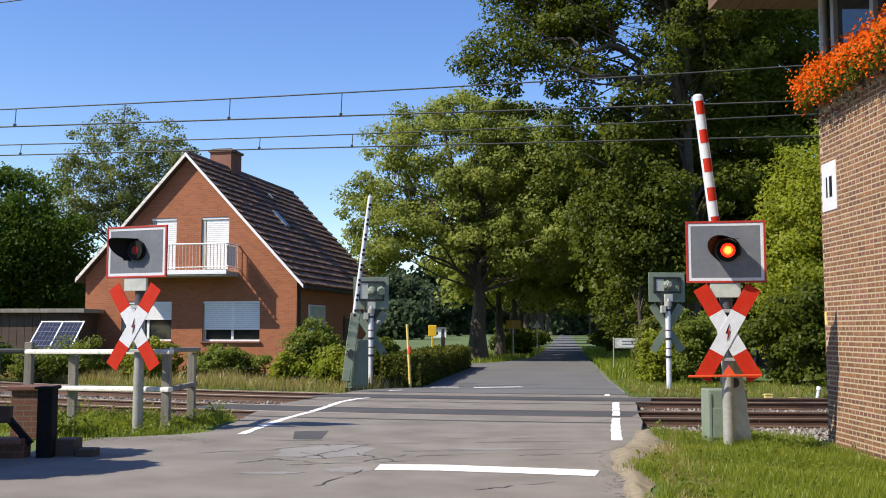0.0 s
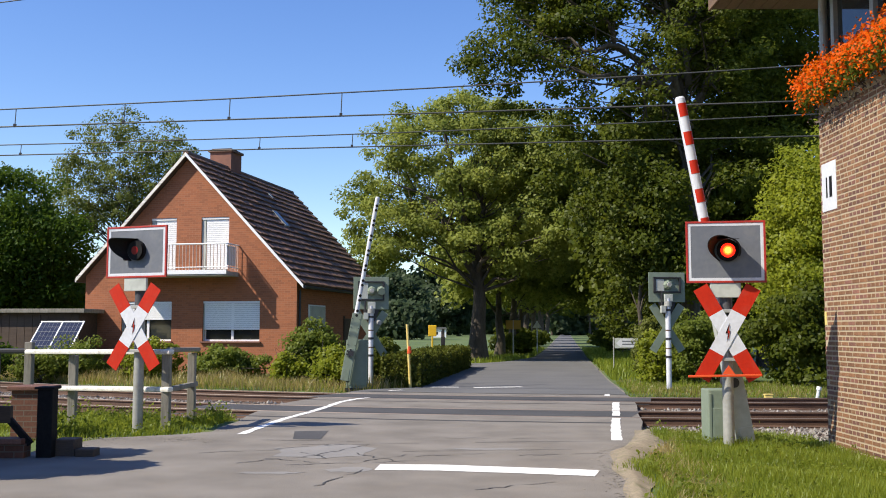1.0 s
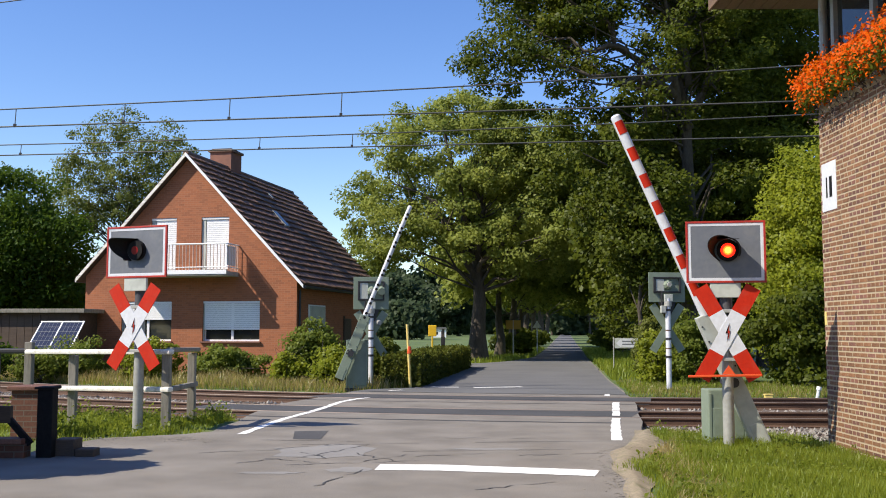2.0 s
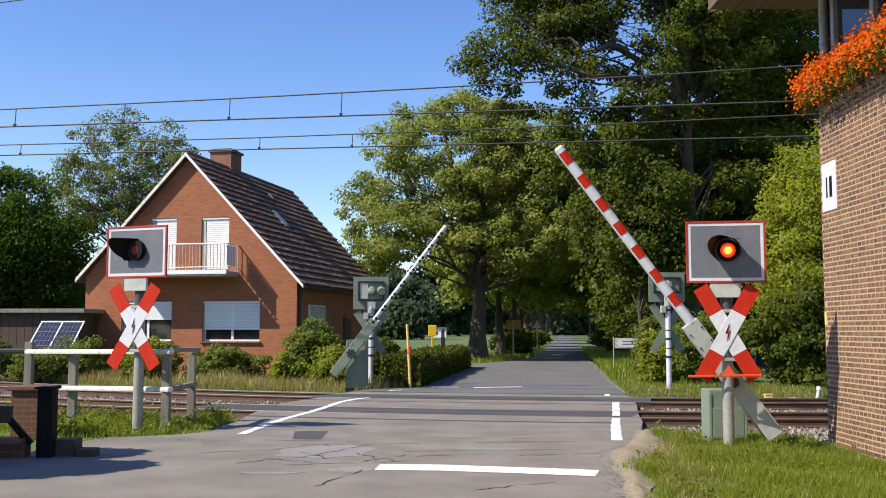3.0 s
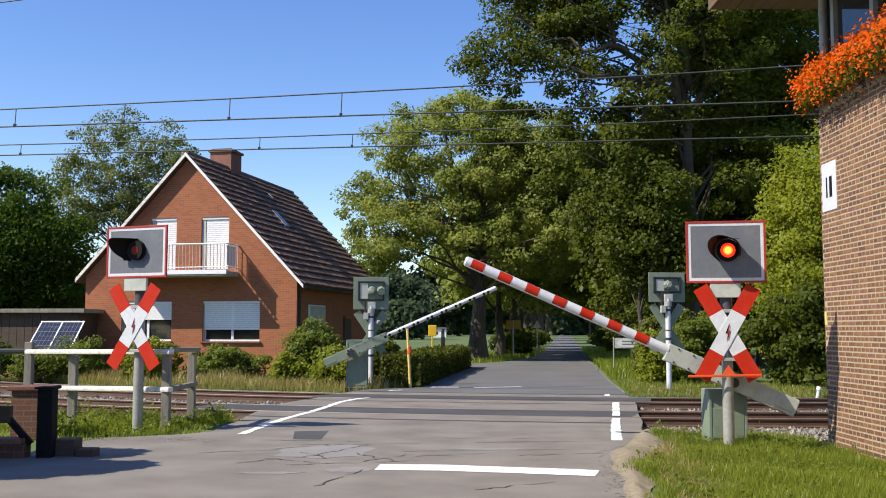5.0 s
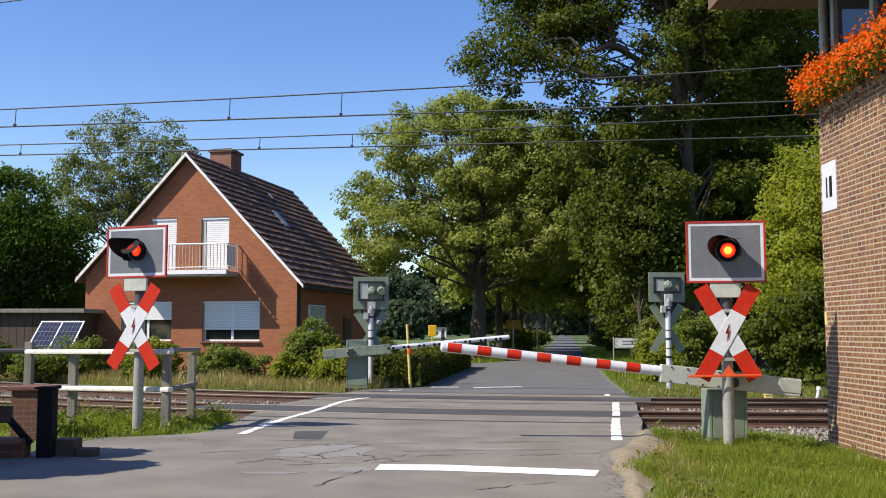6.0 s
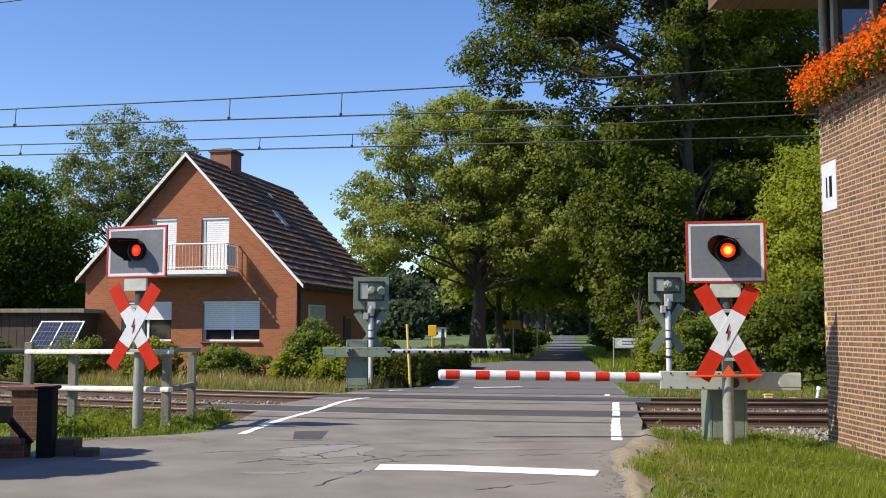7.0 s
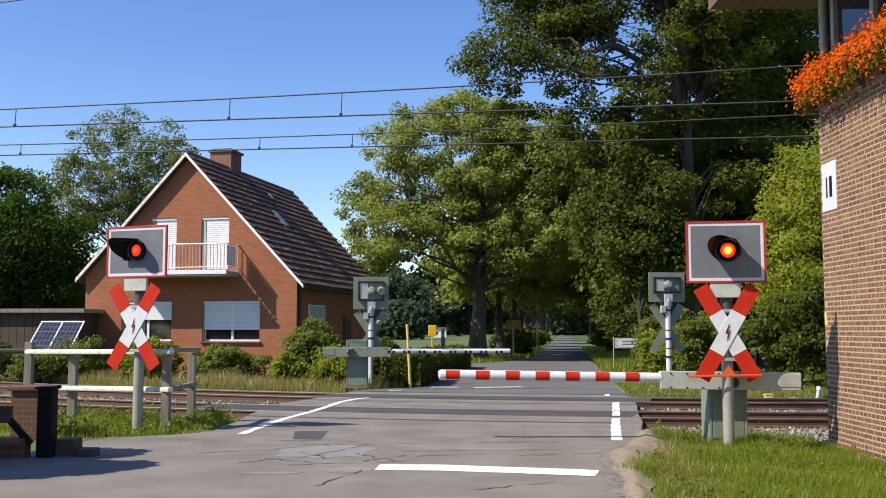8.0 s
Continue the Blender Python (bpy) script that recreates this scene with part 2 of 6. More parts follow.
M = {
    "asphalt": material("asphalt", (0.138, 0.124, 0.106), (0.245, 0.224, 0.196), rough=0.9, fine=70, coarse=1.1, bump=0.5, dirt=(0.22, 0.19, 0.15), dirt_amount=0.35, spec=0.3),
    "asphalt_far": material("asphalt_far", (0.108, 0.108, 0.108), (0.158, 0.156, 0.153), rough=0.9, fine=80, coarse=0.3, bump=0.5, dirt=(0.08, 0.08, 0.082), dirt_amount=0.4, spec=0.3),
    # yellow dimmed in the colour itself for tree shade on the sign
    "asphalt_new": material("asphalt_new", (0.052, 0.052, 0.054), (0.090, 0.089, 0.090), rough=0.85, fine=90, coarse=0.6, bump=0.5, spec=0.3),
    "asphalt_patch": material("asphalt_patch", (0.20, 0.192, 0.182), (0.26, 0.25, 0.235), rough=0.9, fine=80, coarse=1.1, bump=0.5, spec=0.3),
    "paint": material("road_paint", (0.74, 0.73, 0.69), (0.86, 0.85, 0.81), rough=0.7, fine=60, coarse=4, bump=0.2, dirt=(0.3, 0.29, 0.27), dirt_amount=0.55),
    "meadow": material("meadow", (0.055, 0.09, 0.02), (0.10, 0.15, 0.035), rough=0.95, fine=12, coarse=0.15, bump=0.6, dirt=(0.2, 0.18, 0.07), dirt_amount=0.55),
    "ballast": material("ballast", (0.18, 0.162, 0.14), (0.33, 0.305, 0.28), rough=0.95, fine=20, coarse=2, bump=0.5, island=0.35),
    "bed": material("track_bed", (0.085, 0.058, 0.042), (0.16, 0.12, 0.09), rough=0.95, fine=22, coarse=1.2, bump=0.7),
    "rust": material("rail_rust", (0.070, 0.038, 0.025), (0.135, 0.078, 0.052), rough=0.8, metal=0.1, fine=40, coarse=2, bump=0.3),
    "rail_top": material("rail_top", (0.14, 0.105, 0.085), (0.22, 0.18, 0.155), rough=0.6, metal=0.3, fine=60, coarse=3, bump=0.05),
    "sleeper": material("sleeper", (0.075, 0.05, 0.036), (0.13, 0.095, 0.07), rough=0.9, fine=30, coarse=2, stretch=(4, 1, 1)),
    "green_metal": material("green_metal", (0.17, 0.215, 0.155), (0.21, 0.255, 0.19), rough=0.55, fine=18, coarse=1.2, bump=0.08, dirt=(0.12, 0.13, 0.10), dirt_amount=0.35),
    "town_yellow_shaded": material("town_yellow_shaded", (0.36, 0.20, 0.02), (0.44, 0.26, 0.03), rough=0.6, fine=18, coarse=1.2, bump=0.05),
    "grey_metal": material("grey_metal", (0.40, 0.42, 0.375), (0.47, 0.49, 0.44), rough=0.5, fine=18, coarse=1.5, bump=0.06, dirt=(0.2, 0.2, 0.18), dirt_amount=0.35),
    "galvanised": material("galvanised", (0.29, 0.29, 0.265), (0.40, 0.395, 0.36), rough=0.55, metal=0.3, fine=14, coarse=2, bump=0.08, dirt=(0.25, 0.22, 0.17), dirt_amount=0.4),
    "dark_steel": material("dark_steel", (0.016, 0.016, 0.018), (0.032, 0.030, 0.032), rough=0.5, fine=25, coarse=2, bump=0.1),
    # dark tone for the shadow laid on the signal posts
    "shade_wrap": material("dark_shade_wrap", (0.045, 0.045, 0.052), (0.075, 0.073, 0.08), rough=0.6, fine=25, coarse=2, bump=0.1),
    "grit": material("grit", (0.17, 0.150, 0.120), (0.29, 0.255, 0.205), rough=0.95, fine=60, coarse=3, bump=0.3, island=0.15),
    "sand": material("sandy_soil", (0.19, 0.155, 0.105), (0.32, 0.265, 0.18), rough=0.95, fine=28, coarse=2.2, bump=0.7, dirt=(0.13, 0.13, 0.05), dirt_amount=0.7),
    "board_grey": material("board_grey", (0.115, 0.125, 0.145), (0.15, 0.16, 0.18), rough=0.55, fine=12, coarse=2.5, bump=0.05, dirt=(0.22, 0.22, 0.21), dirt_amount=0.35),
    "black": material("matt_black", (0.008, 0.008, 0.009), (0.016, 0.016, 0.016), rough=0.7, spec=0.12, fine=30, coarse=3, bump=0.1),
    "red": material("signal_red", (0.40, 0.015, 0.002), (0.50, 0.022, 0.003), rough=0.55, spec=0.25, fine=25, coarse=3, bump=0.05, dirt=(0.35, 0.05, 0.03), dirt_amount=0.4),
    "red_dark": material("dark_red_paint", (0.33, 0.018, 0.010), (0.44, 0.028, 0.014), rough=0.5, fine=25, coarse=3, bump=0.05, dirt=(0.25, 0.05, 0.04), dirt_amount=0.5),
    "red_orange": material("red_orange", (0.56, 0.060, 0.008), (0.68, 0.085, 0.012), rough=0.5, fine=25, coarse=3, bump=0.05),
    "white": material("signal_white", (0.54, 0.555, 0.59), (0.64, 0.655, 0.69), rough=0.45, fine=20, coarse=2.5, bump=0.05, dirt=(0.5, 0.49, 0.45), dirt_amount=0.4),
    "plaster_white": material("white_plastic", (0.74, 0.75, 0.76), (0.82, 0.82, 0.82), rough=0.5, fine=10, coarse=1.2, bump=0.03),
    "rail_paint": material("faded_rail_paint", (0.46, 0.33, 0.27), (0.60, 0.46, 0.40), rough=0.6, fine=20, coarse=3, bump=0.05),
    # dim glow of the dark lamp, painted on the added flap
    "flap_dim_red": material("flap_dim_red", (0.17, 0.004, 0.002), (0.23, 0.006, 0.003), rough=0.4, spec=0.2, fine=40, coarse=3, bump=0.1),
    "house_brick": brickwork("house_brick", (0.265, 0.090, 0.038), (0.345, 0.122, 0.053), (0.31, 0.135, 0.072)),
    "roof_tile": material("roof_tile", (0.115, 0.062, 0.042), (0.225, 0.132, 0.092), rough=0.7, fine=14, coarse=1.0, bump=0.3, island=0.3, dirt=(0.15, 0.11, 0.08), dirt_amount=0.5),
    "roof_tile_single": material("roof_tile_single", (0.115, 0.062, 0.042), (0.225, 0.132, 0.092), rough=0.7, fine=14, coarse=1.0, bump=0.3, objvar=0.3),
    "brick": material("brick", (0.145, 0.064, 0.029), (0.220, 0.104, 0.049), rough=0.85, fine=45, coarse=3, bump=0.5, objvar=0.22, dirt=(0.25, 0.15, 0.08), dirt_amount=0.5),
    "brick_joined": material("brick_joined", (0.145, 0.064, 0.029), (0.220, 0.104, 0.049), rough=0.85, fine=45, coarse=3, bump=0.5, island=0.22, dirt=(0.25, 0.15, 0.08), dirt_amount=0.5),
    "brick_dark": material("brick_dark", (0.12, 0.052, 0.036), (0.20, 0.09, 0.06), rough=0.8, fine=45, coarse=3, bump=0.5, island=0.25, objvar=0.2),
    # brick tone lowered to carry the shade over the gate wall
    "garden_brick": brickwork("garden_brick", (0.105, 0.040, 0.024), (0.165, 0.068, 0.040), (0.13, 0.10, 0.075)),
    "mortar": material("mortar", (0.34, 0.27, 0.175), (0.43, 0.345, 0.23), rough=0.95, fine=60, coarse=2, bump=0.5),
    "wood_white": material("whitewashed_wood", (0.66, 0.63, 0.56), (0.80, 0.78, 0.72), rough=0.8, fine=20, coarse=2, bump=0.3, dirt=(0.28, 0.25, 0.20), dirt_amount=0.6, stretch=(0.3, 4, 4)),
    "wood_grey": material("weathered_wood", (0.17, 0.155, 0.125), (0.28, 0.26, 0.215), rough=0.9, fine=20, coarse=2, bump=0.4, dirt=(0.10, 0.10, 0.07), dirt_amount=0.6, stretch=(4, 4, 0.4)),
    "wood_dark": material("dark_wood", (0.045, 0.028, 0.018), (0.085, 0.055, 0.036), rough=0.7, fine=20, coarse=2, bump=0.3, stretch=(0.4, 4, 4)),
    "bark": material("bark", (0.040, 0.032, 0.024), (0.095, 0.078, 0.058), rough=0.95, fine=9, coarse=1.3, bump=1.0, stretch=(3, 3, 0.5)),
    "yellow": material("yellow_paint", (0.72, 0.44, 0.02), (0.82, 0.52, 0.03), rough=0.5, fine=20, coarse=3, bump=0.1),
    "pale_yellow": material("pale_yellow", (0.62, 0.45, 0.10), (0.72, 0.58, 0.22), rough=0.6, fine=20, coarse=3, bump=0.1),
    "concrete": material("concrete", (0.30, 0.29, 0.26), (0.42, 0.40, 0.36), rough=0.9, fine=35, coarse=1.5, bump=0.4, dirt=(0.17, 0.16, 0.13), dirt_amount=0.5),
    "soffit": material("soffit_wood", (0.105, 0.060, 0.026), (0.17, 0.10, 0.046), rough=0.6, fine=20, coarse=2, bump=0.3, stretch=(4, 0.4, 4)),
    "solar": material("solar_cell", (0.020, 0.024, 0.045), (0.035, 0.040, 0.065), rough=0.15, fine=8, coarse=1.5, bump=0.02),
    "pane": material("window_glass", (0.015, 0.018, 0.02), (0.03, 0.034, 0.036), rough=0.05, fine=3, coarse=0.7, bump=0.01),
    "copper_wire": material("wire", (0.05, 0.055, 0.05), (0.09, 0.09, 0.08), rough=0.6, metal=0.3, fine=20, coarse=1, bump=0.0),
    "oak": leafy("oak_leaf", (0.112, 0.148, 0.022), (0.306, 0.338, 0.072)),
    # darker copy of the oak leaf, with crown shade put into its colour
    "oak_shade": leafy("oak_leaf_shade", (0.040, 0.060, 0.005), (0.118, 0.138, 0.013)),
    "ash": leafy("ash_leaf", (0.082, 0.112, 0.022), (0.180, 0.200, 0.052)),
    "lime": leafy("lime_leaf", (0.108, 0.142, 0.008), (0.285, 0.310, 0.026)),
    "weed": leafy("weed_leaf", (0.085, 0.120, 0.012), (0.200, 0.235, 0.030)),
    "maple": leafy("maple_leaf", (0.026, 0.060, 0.004), (0.084, 0.140, 0.011)),
    "bush": leafy("bush_leaf", (0.080, 0.115, 0.012), (0.185, 0.220, 0.034), patch=1.4),
    "hedge": leafy("hedge_leaf", (0.046, 0.062, 0.008), (0.120, 0.128, 0.020), patch=1.6, through=0.28),
    "far_leaf": leafy("far_leaf", (0.034, 0.056, 0.026), (0.070, 0.098, 0.044)),
    "grass": leafy("grass_blade", (0.122, 0.168, 0.011), (0.265, 0.310, 0.038), patch=0.9, gloss=0.03),
    "grass_dry": leafy("dry_grass", (0.22, 0.185, 0.05), (0.44, 0.36, 0.14), patch=0.8, gloss=0.05),
    "flower": leafy("orange_petal", (0.62, 0.088, 0.002), (0.80, 0.175, 0.004), gloss=0.01, patch=2, hue=0.505),
    "lamp_glow": glow("lamp_glow", (1.0, 0.016, 0.004), 1.7),
    "lamp_core": glow("lamp_core", (1.0, 0.13, 0.010), 2.2),
    "lamp_red": glow("lamp_red", (1.0, 0.035, 0.010), 2.4),
    "lamp_hot": glow("lamp_hot", (1.0, 0.42, 0.040), 2.6),
}


# ---------------------------------------------------------------- mesh helpers
def part(name, bm, mat, parent=None, label="", smooth=False):
    """Links a bmesh as one mesh object under a thing or part."""
    me = bpy.data.meshes.new(name)
    bm.normal_update()
    bm.to_mesh(me)
    bm.free()
    me.materials.append(M[mat])
    if smooth:
        me.polygons.foreach_set("use_smooth", [True] * len(me.polygons))
        me.set_sharp_from_angle(angle=radians(40))
    ob = new(name, me)
    ob.parent = parent
    if label:
        ob["label"] = label
    return ob


def sheet(name, verts, faces, mat, parent=None, smooth=False):
    me = bpy.data.meshes.new(name)
    me.from_pydata(verts, [], faces)
    me.materials.append(M[mat])
    if smooth:
        me.polygons.foreach_set("use_smooth", [True] * len(me.polygons))
    ob = new(name, me)
    ob.parent = parent
    return ob


def thing(name, m, label, category, group="", kind=""):
    ob = new(name)
    ob.empty_display_size = 0.2
    ob.matrix_world = m
    return tagged(ob, label, category, group, kind)


def box(x0, x1, y0, y1, z0, z1, bevel=0.0, bm=None, turn=None):
    bm = bm or bmesh.new()
    r = bmesh.ops.create_cube(bm, size=1.0)
    m = Matrix.Translation(((x0 + x1) / 2, (y0 + y1) / 2, (z0 + z1) / 2)) @ Matrix.Diagonal((abs(x1 - x0), abs(y1 - y0), abs(z1 - z0), 1))
    bmesh.ops.transform(bm, matrix=(turn or Matrix()) @ m, verts=r["verts"])
    if bevel:
        edges = list({e for v in r["verts"] for e in v.link_edges})
        bmesh.ops.bevel(bm, geom=edges, offset=bevel, segments=2, affect="EDGES", profile=0.6)
    return bm


def rod(p0, p1, r0, r1=None, seg=12, bm=None, caps=True):
    bm = bm or bmesh.new()
    p0, p1 = Vector(p0), Vector(p1)
    r = bmesh.ops.create_cone(bm, cap_ends=caps, segments=seg, radius1=r0, radius2=r0 if r1 is None else r1, depth=(p1 - p0).length)
    m = Matrix.Translation((p0 + p1) / 2) @ (p1 - p0).to_track_quat("Z", "Y").to_matrix().to_4x4()
    bmesh.ops.transform(bm, matrix=m, verts=r["verts"])
    return bm


def prism(outline, depth, bm=None, m=None, bevel=0.0):
    """A plate: an outline in x and z, from y = 0 back to y = depth."""
    bm = bm or bmesh.new()
    vs = [bm.verts.new((x, 0, z)) for x, z in outline]
    f = bm.faces.new(vs)
    r = bmesh.ops.extrude_face_region(bm, geom=[f])
    top = [v for v in r["geom"] if isinstance(v, bmesh.types.BMVert)]
    bmesh.ops.translate(bm, verts=top, vec=(0, depth, 0))
    if m:
        bmesh.ops.transform(bm, matrix=m, verts=vs + top)
    bmesh.ops.recalc_face_normals(bm, faces=bm.faces)
    if bevel:
        bmesh.ops.bevel(bm, geom=list({e for v in vs + top for e in v.link_edges}), offset=bevel, segments=1, affect="EDGES")
    return bm


def tube_data(path, radii, seg=6):
    """Vertices and faces of a tapering tube along a path."""
    verts, faces = [], []
    run = Vector(path[-1]) - Vector(path[0])
    ref = Vector((1, 0, 0)) if abs(run.x) < 0.7 * run.length else Vector((0, 0.3, 1))
    for i, p in enumerate(path):
        a, b = path[max(i - 1, 0)], path[min(i + 1, len(path) - 1)]
        d = (Vector(b) - Vector(a)).normalized()
        side = (ref - d * ref.dot(d)).normalized()
        up = d.cross(side)
        for k in range(seg):
            w = 2 * math.pi * k / seg
            verts.append(Vector(p) + (side * math.cos(w) + up * math.sin(w)) * radii[i])
    for i in range(len(path) - 1):
        for k in range(seg):
            k2 = (k + 1) % seg
            faces.append((i * seg + k, i * seg + k2, (i + 1) * seg + k2, (i + 1) * seg + k))
    return verts, faces


def tubes(name, runs, mat, parent=None, seg=6):
    V, F = [], []
    for path, radii in runs:
        v, f = tube_data(path, radii, seg)
        F += [tuple(i + len(V) for i in q) for q in f]
        V += v
    return sheet(name, [tuple(v) for v in V], F, mat, parent, smooth=True)


def leaves(name, centres, normals, size, mat, parent=None, rng=None, slim=0.6):
    """A mass of single pointed leaves, each a four-cornered blade of its own."""
    n = len(centres)
    nrm = normals / np.maximum(np.linalg.norm(normals, axis=1, keepdims=True), 1e-6)
    t = np.cross(nrm, rng.normal(size=(n, 3)))
    t /= np.maximum(np.linalg.norm(t, axis=1, keepdims=True), 1e-6)
    b = np.cross(nrm, t)
    s = (size * rng.uniform(0.65, 1.35, n))[:, None]
    v = np.stack([centres + t * s, centres + b * s * slim + nrm * s * 0.15, centres - t * s, centres - b * s * slim + nrm * s * 0.15], 1).reshape(-1, 3)
    me = bpy.data.meshes.new(name)
    me.vertices.add(4 * n)
    me.vertices.foreach_set("co", v.astype(np.float32).ravel())
    me.loops.add(4 * n)
    me.loops.foreach_set("vertex_index", np.arange(4 * n, dtype=np.int32))
    me.polygons.add(n)
    me.polygons.foreach_set("loop_start", np.arange(0, 4 * n, 4, dtype=np.int32))
    me.update(calc_edges=True)
    me.validate()
    me.materials.append(M[mat])
    ob = new(name, me)
    ob.parent = parent
    return ob


def tree(name, base, trunk, radius, blobs, clumps, per, leaf, mat, label, seed, clump=(0.5, 0.95), lean=(0, 0), group="", limbs=60, category="tree", deep=0.45, bark="bark", boughs=(), gaps=()):
    """A tapered trunk, limbs that fork out to boughs, and a crown of leaf clumps inside uneven lobes, with gaps between."""
    rng = np.random.default_rng(seed)
    th = thing(name, pose(*base), label, category, group)
    blobs = np.array(blobs, float)
    weight = blobs[:, 3] * blobs[:, 4] * blobs[:, 5]
    pick = rng.choice(len(blobs), clumps, p=weight / weight.sum())
    d = rng.normal(size=(clumps, 3))
    d /= np.linalg.norm(d, axis=1, keepdims=True)
    c = blobs[pick, :3] + d * blobs[pick, 3:] * (rng.uniform(0, 1, (clumps, 1)) ** deep)
    r = rng.uniform(*clump, clumps)
    # openings in the crown where the boughs show
    keep = np.ones(clumps, bool)
    for gx, gz, gw, gh, share in gaps:
        inside = ((c[:, 0] - gx) / gw) ** 2 + ((c[:, 2] - gz) / gh) ** 2 < 1
        keep &= ~(inside & (rng.uniform(0, 1, clumps) < share))
    if gaps:
        c, r = c[keep], r[keep]
        clumps = len(c)
    # leaves
    who = np.repeat(np.arange(clumps), per)
    k = len(who)
    e = rng.normal(size=(k, 3))
    e /= np.linalg.norm(e, axis=1, keepdims=True)
    rad = rng.uniform(0, 1, (k, 1)) ** 0.45
    pts = c[who] + e * rad * r[who][:, None] * np.array([1, 1, 0.62])
    nrm = e * 0.5 + rng.normal(size=(k, 3)) * 0.42 + np.array([-0.32, -0.5, 0.38])
    leaves("crown", pts, nrm, leaf, mat, th, rng)
    # trunk and limbs
    top = blobs[:, 2].max()
    bend = np.array([lean[0], lean[1], 0])
    spine = [np.array([0, 0, -0.15]) + bend * (i / 6) ** 1.5 + np.array([rng.normal() * 0.06, rng.normal() * 0.06, 0]) * i + np.array([0, 0, (top * 0.86) * i / 6]) for i in range(7)]
    rads = [radius * 1.35] + [radius * (1 - 0.145 * i) for i in range(1, 7)]
    part_trunk = tubes("trunk", [([tuple(p) for p in spine], rads)], bark, th, 12)
    runs = []
    order = rng.permutation(clumps)[:limbs]
    for j in order:
        f = np.clip((c[j][2] - rng.uniform(1.0, 3.2)) / (top * 0.86), trunk / (top * 0.86), 0.96) * 6
        i = int(min(f, 5))
        start = spine[i] + (spine[i + 1] - spine[i]) * (f - i)
        r0 = radius * (1 - 0.145 * f) * rng.uniform(0.2, 0.42)
        mid1 = start + (c[j] - start) * 0.33 + rng.normal(size=3) * 0.25 + np.array([0, 0, 0.25])
        mid2 = start + (c[j] - start) * 0.68 + rng.normal(size=3) * 0.3 + np.array([0, 0, 0.2])
        runs.append(([tuple(p) for p in (start, mid1, mid2, c[j])], [r0, r0 * 0.7, r0 * 0.42, 0.015]))
    for b, (thick, pts_b) in enumerate(boughs):
        line = [np.array(p, float) for p in pts_b]
        n = len(line)
        fine = []
        for q in range(4 * (n - 1) + 1):
            i = min(q // 4, n - 2)
            p = line[i] + (line[i + 1] - line[i]) * (q / 4 - i)
            fine.append(p + (rng.normal(size=3) * 0.13 if 0 < q < 4 * (n - 1) else 0))
        m = len(fine)
        runs.append(([tuple(p) for p in fine], [thick * (1 - 0.8 * q / (m - 1)) for q in range(m)]))
        for q in range(3, m):
            near = np.argsort(np.linalg.norm(c - fine[q], axis=1))[:14]
            for j in rng.choice(near, 2, replace=False):
                mid = fine[q] + (c[j] - fine[q]) * 0.5 + rng.normal(size=3) * 0.22
                r0 = max(0.03, thick * (1 - 0.8 * q / (m - 1)) * 0.42)
                runs.append(([tuple(p) for p in (fine[q], mid, c[j])], [r0, r0 * 0.6, 0.012]))
    if runs:
        tubes("branchwork", runs, bark, th, 6)
    return th


# ---------------------------------------------------------------- ground, road, tracks
def far_rail(x):
    """y of the far rail of the far track along its bend."""
    q = min(max(x, -13.0), 8.0)
    return 25.2 - 0.25 * q + 0.015 * q * q + (x - q) * (-0.25 + 0.03 * q)


def rail_point(x, off, z=0.0):
    s = (far_rail(x + 0.1) - far_rail(x - 0.1)) / 0.2
    k = math.hypot(1, s)
    return Vector((x + off * s / k, far_rail(x) - off / k, z))


RIGHT_EDGE = [(-30, 1.0), (5, 1.33), (9.7, 1.86), (13.6, 2.36), (15.0, 2.95), (17.0, 3.4), (23.0, 4.45), (27.6, 4.94), (33, 5.5), (47.8, 7.25), (60.7, 8.7), (85, 11.8), (220, 28.6), (600, 76.0)]
LEFT_EDGE = [(-30, -45.0), (13.2, -45.0), (13.3, -5.6), (15.3, -5.2), (15.9, -4.1), (16.3, -3.75), (19.5, -3.75), (22.0, -3.7), (25.6, -2.75), (27.7, -2.1), (28.5, -0.85), (36, -0.25), (41, 0.35), (43, -0.8), (47, -0.4), (49.5, 2.0), (53, 3.7), (60.7, 5.6), (85, 8.8), (220, 25.4), (600, 72.2)]


def edge(table, y):
    for (y0, x0), (y1, x1) in zip(table, table[1:]):
        if y0 <= y <= y1:
            return x0 + (x1 - x0) * (y - y0) / (y1 - y0)
    return table[-1][1] if y > 0 else table[0][1]


def step(a, b, v):
    v = min(max((v - a) / (b - a), 0), 1)
    return v * v * (3 - 2 * v)


def ground_z(x, y):
    z = -0.03
    d = far_rail(x) - y
    z -= 0.15 * step(-2.3, -1.6, d) * (1 - step(7.3, 8.0, d))
    right = step(0.1, 0.9, x - edge(RIGHT_EDGE, y)) * (1 - step(17.0, 19.0, y))
    z = min(z, -0.03 - 0.09 * right - 0.08 * right * step(4.6, 6.0, x))
    return z + 0.02 * noise.noise(Vector((x * 0.7, y * 0.7, 0)))


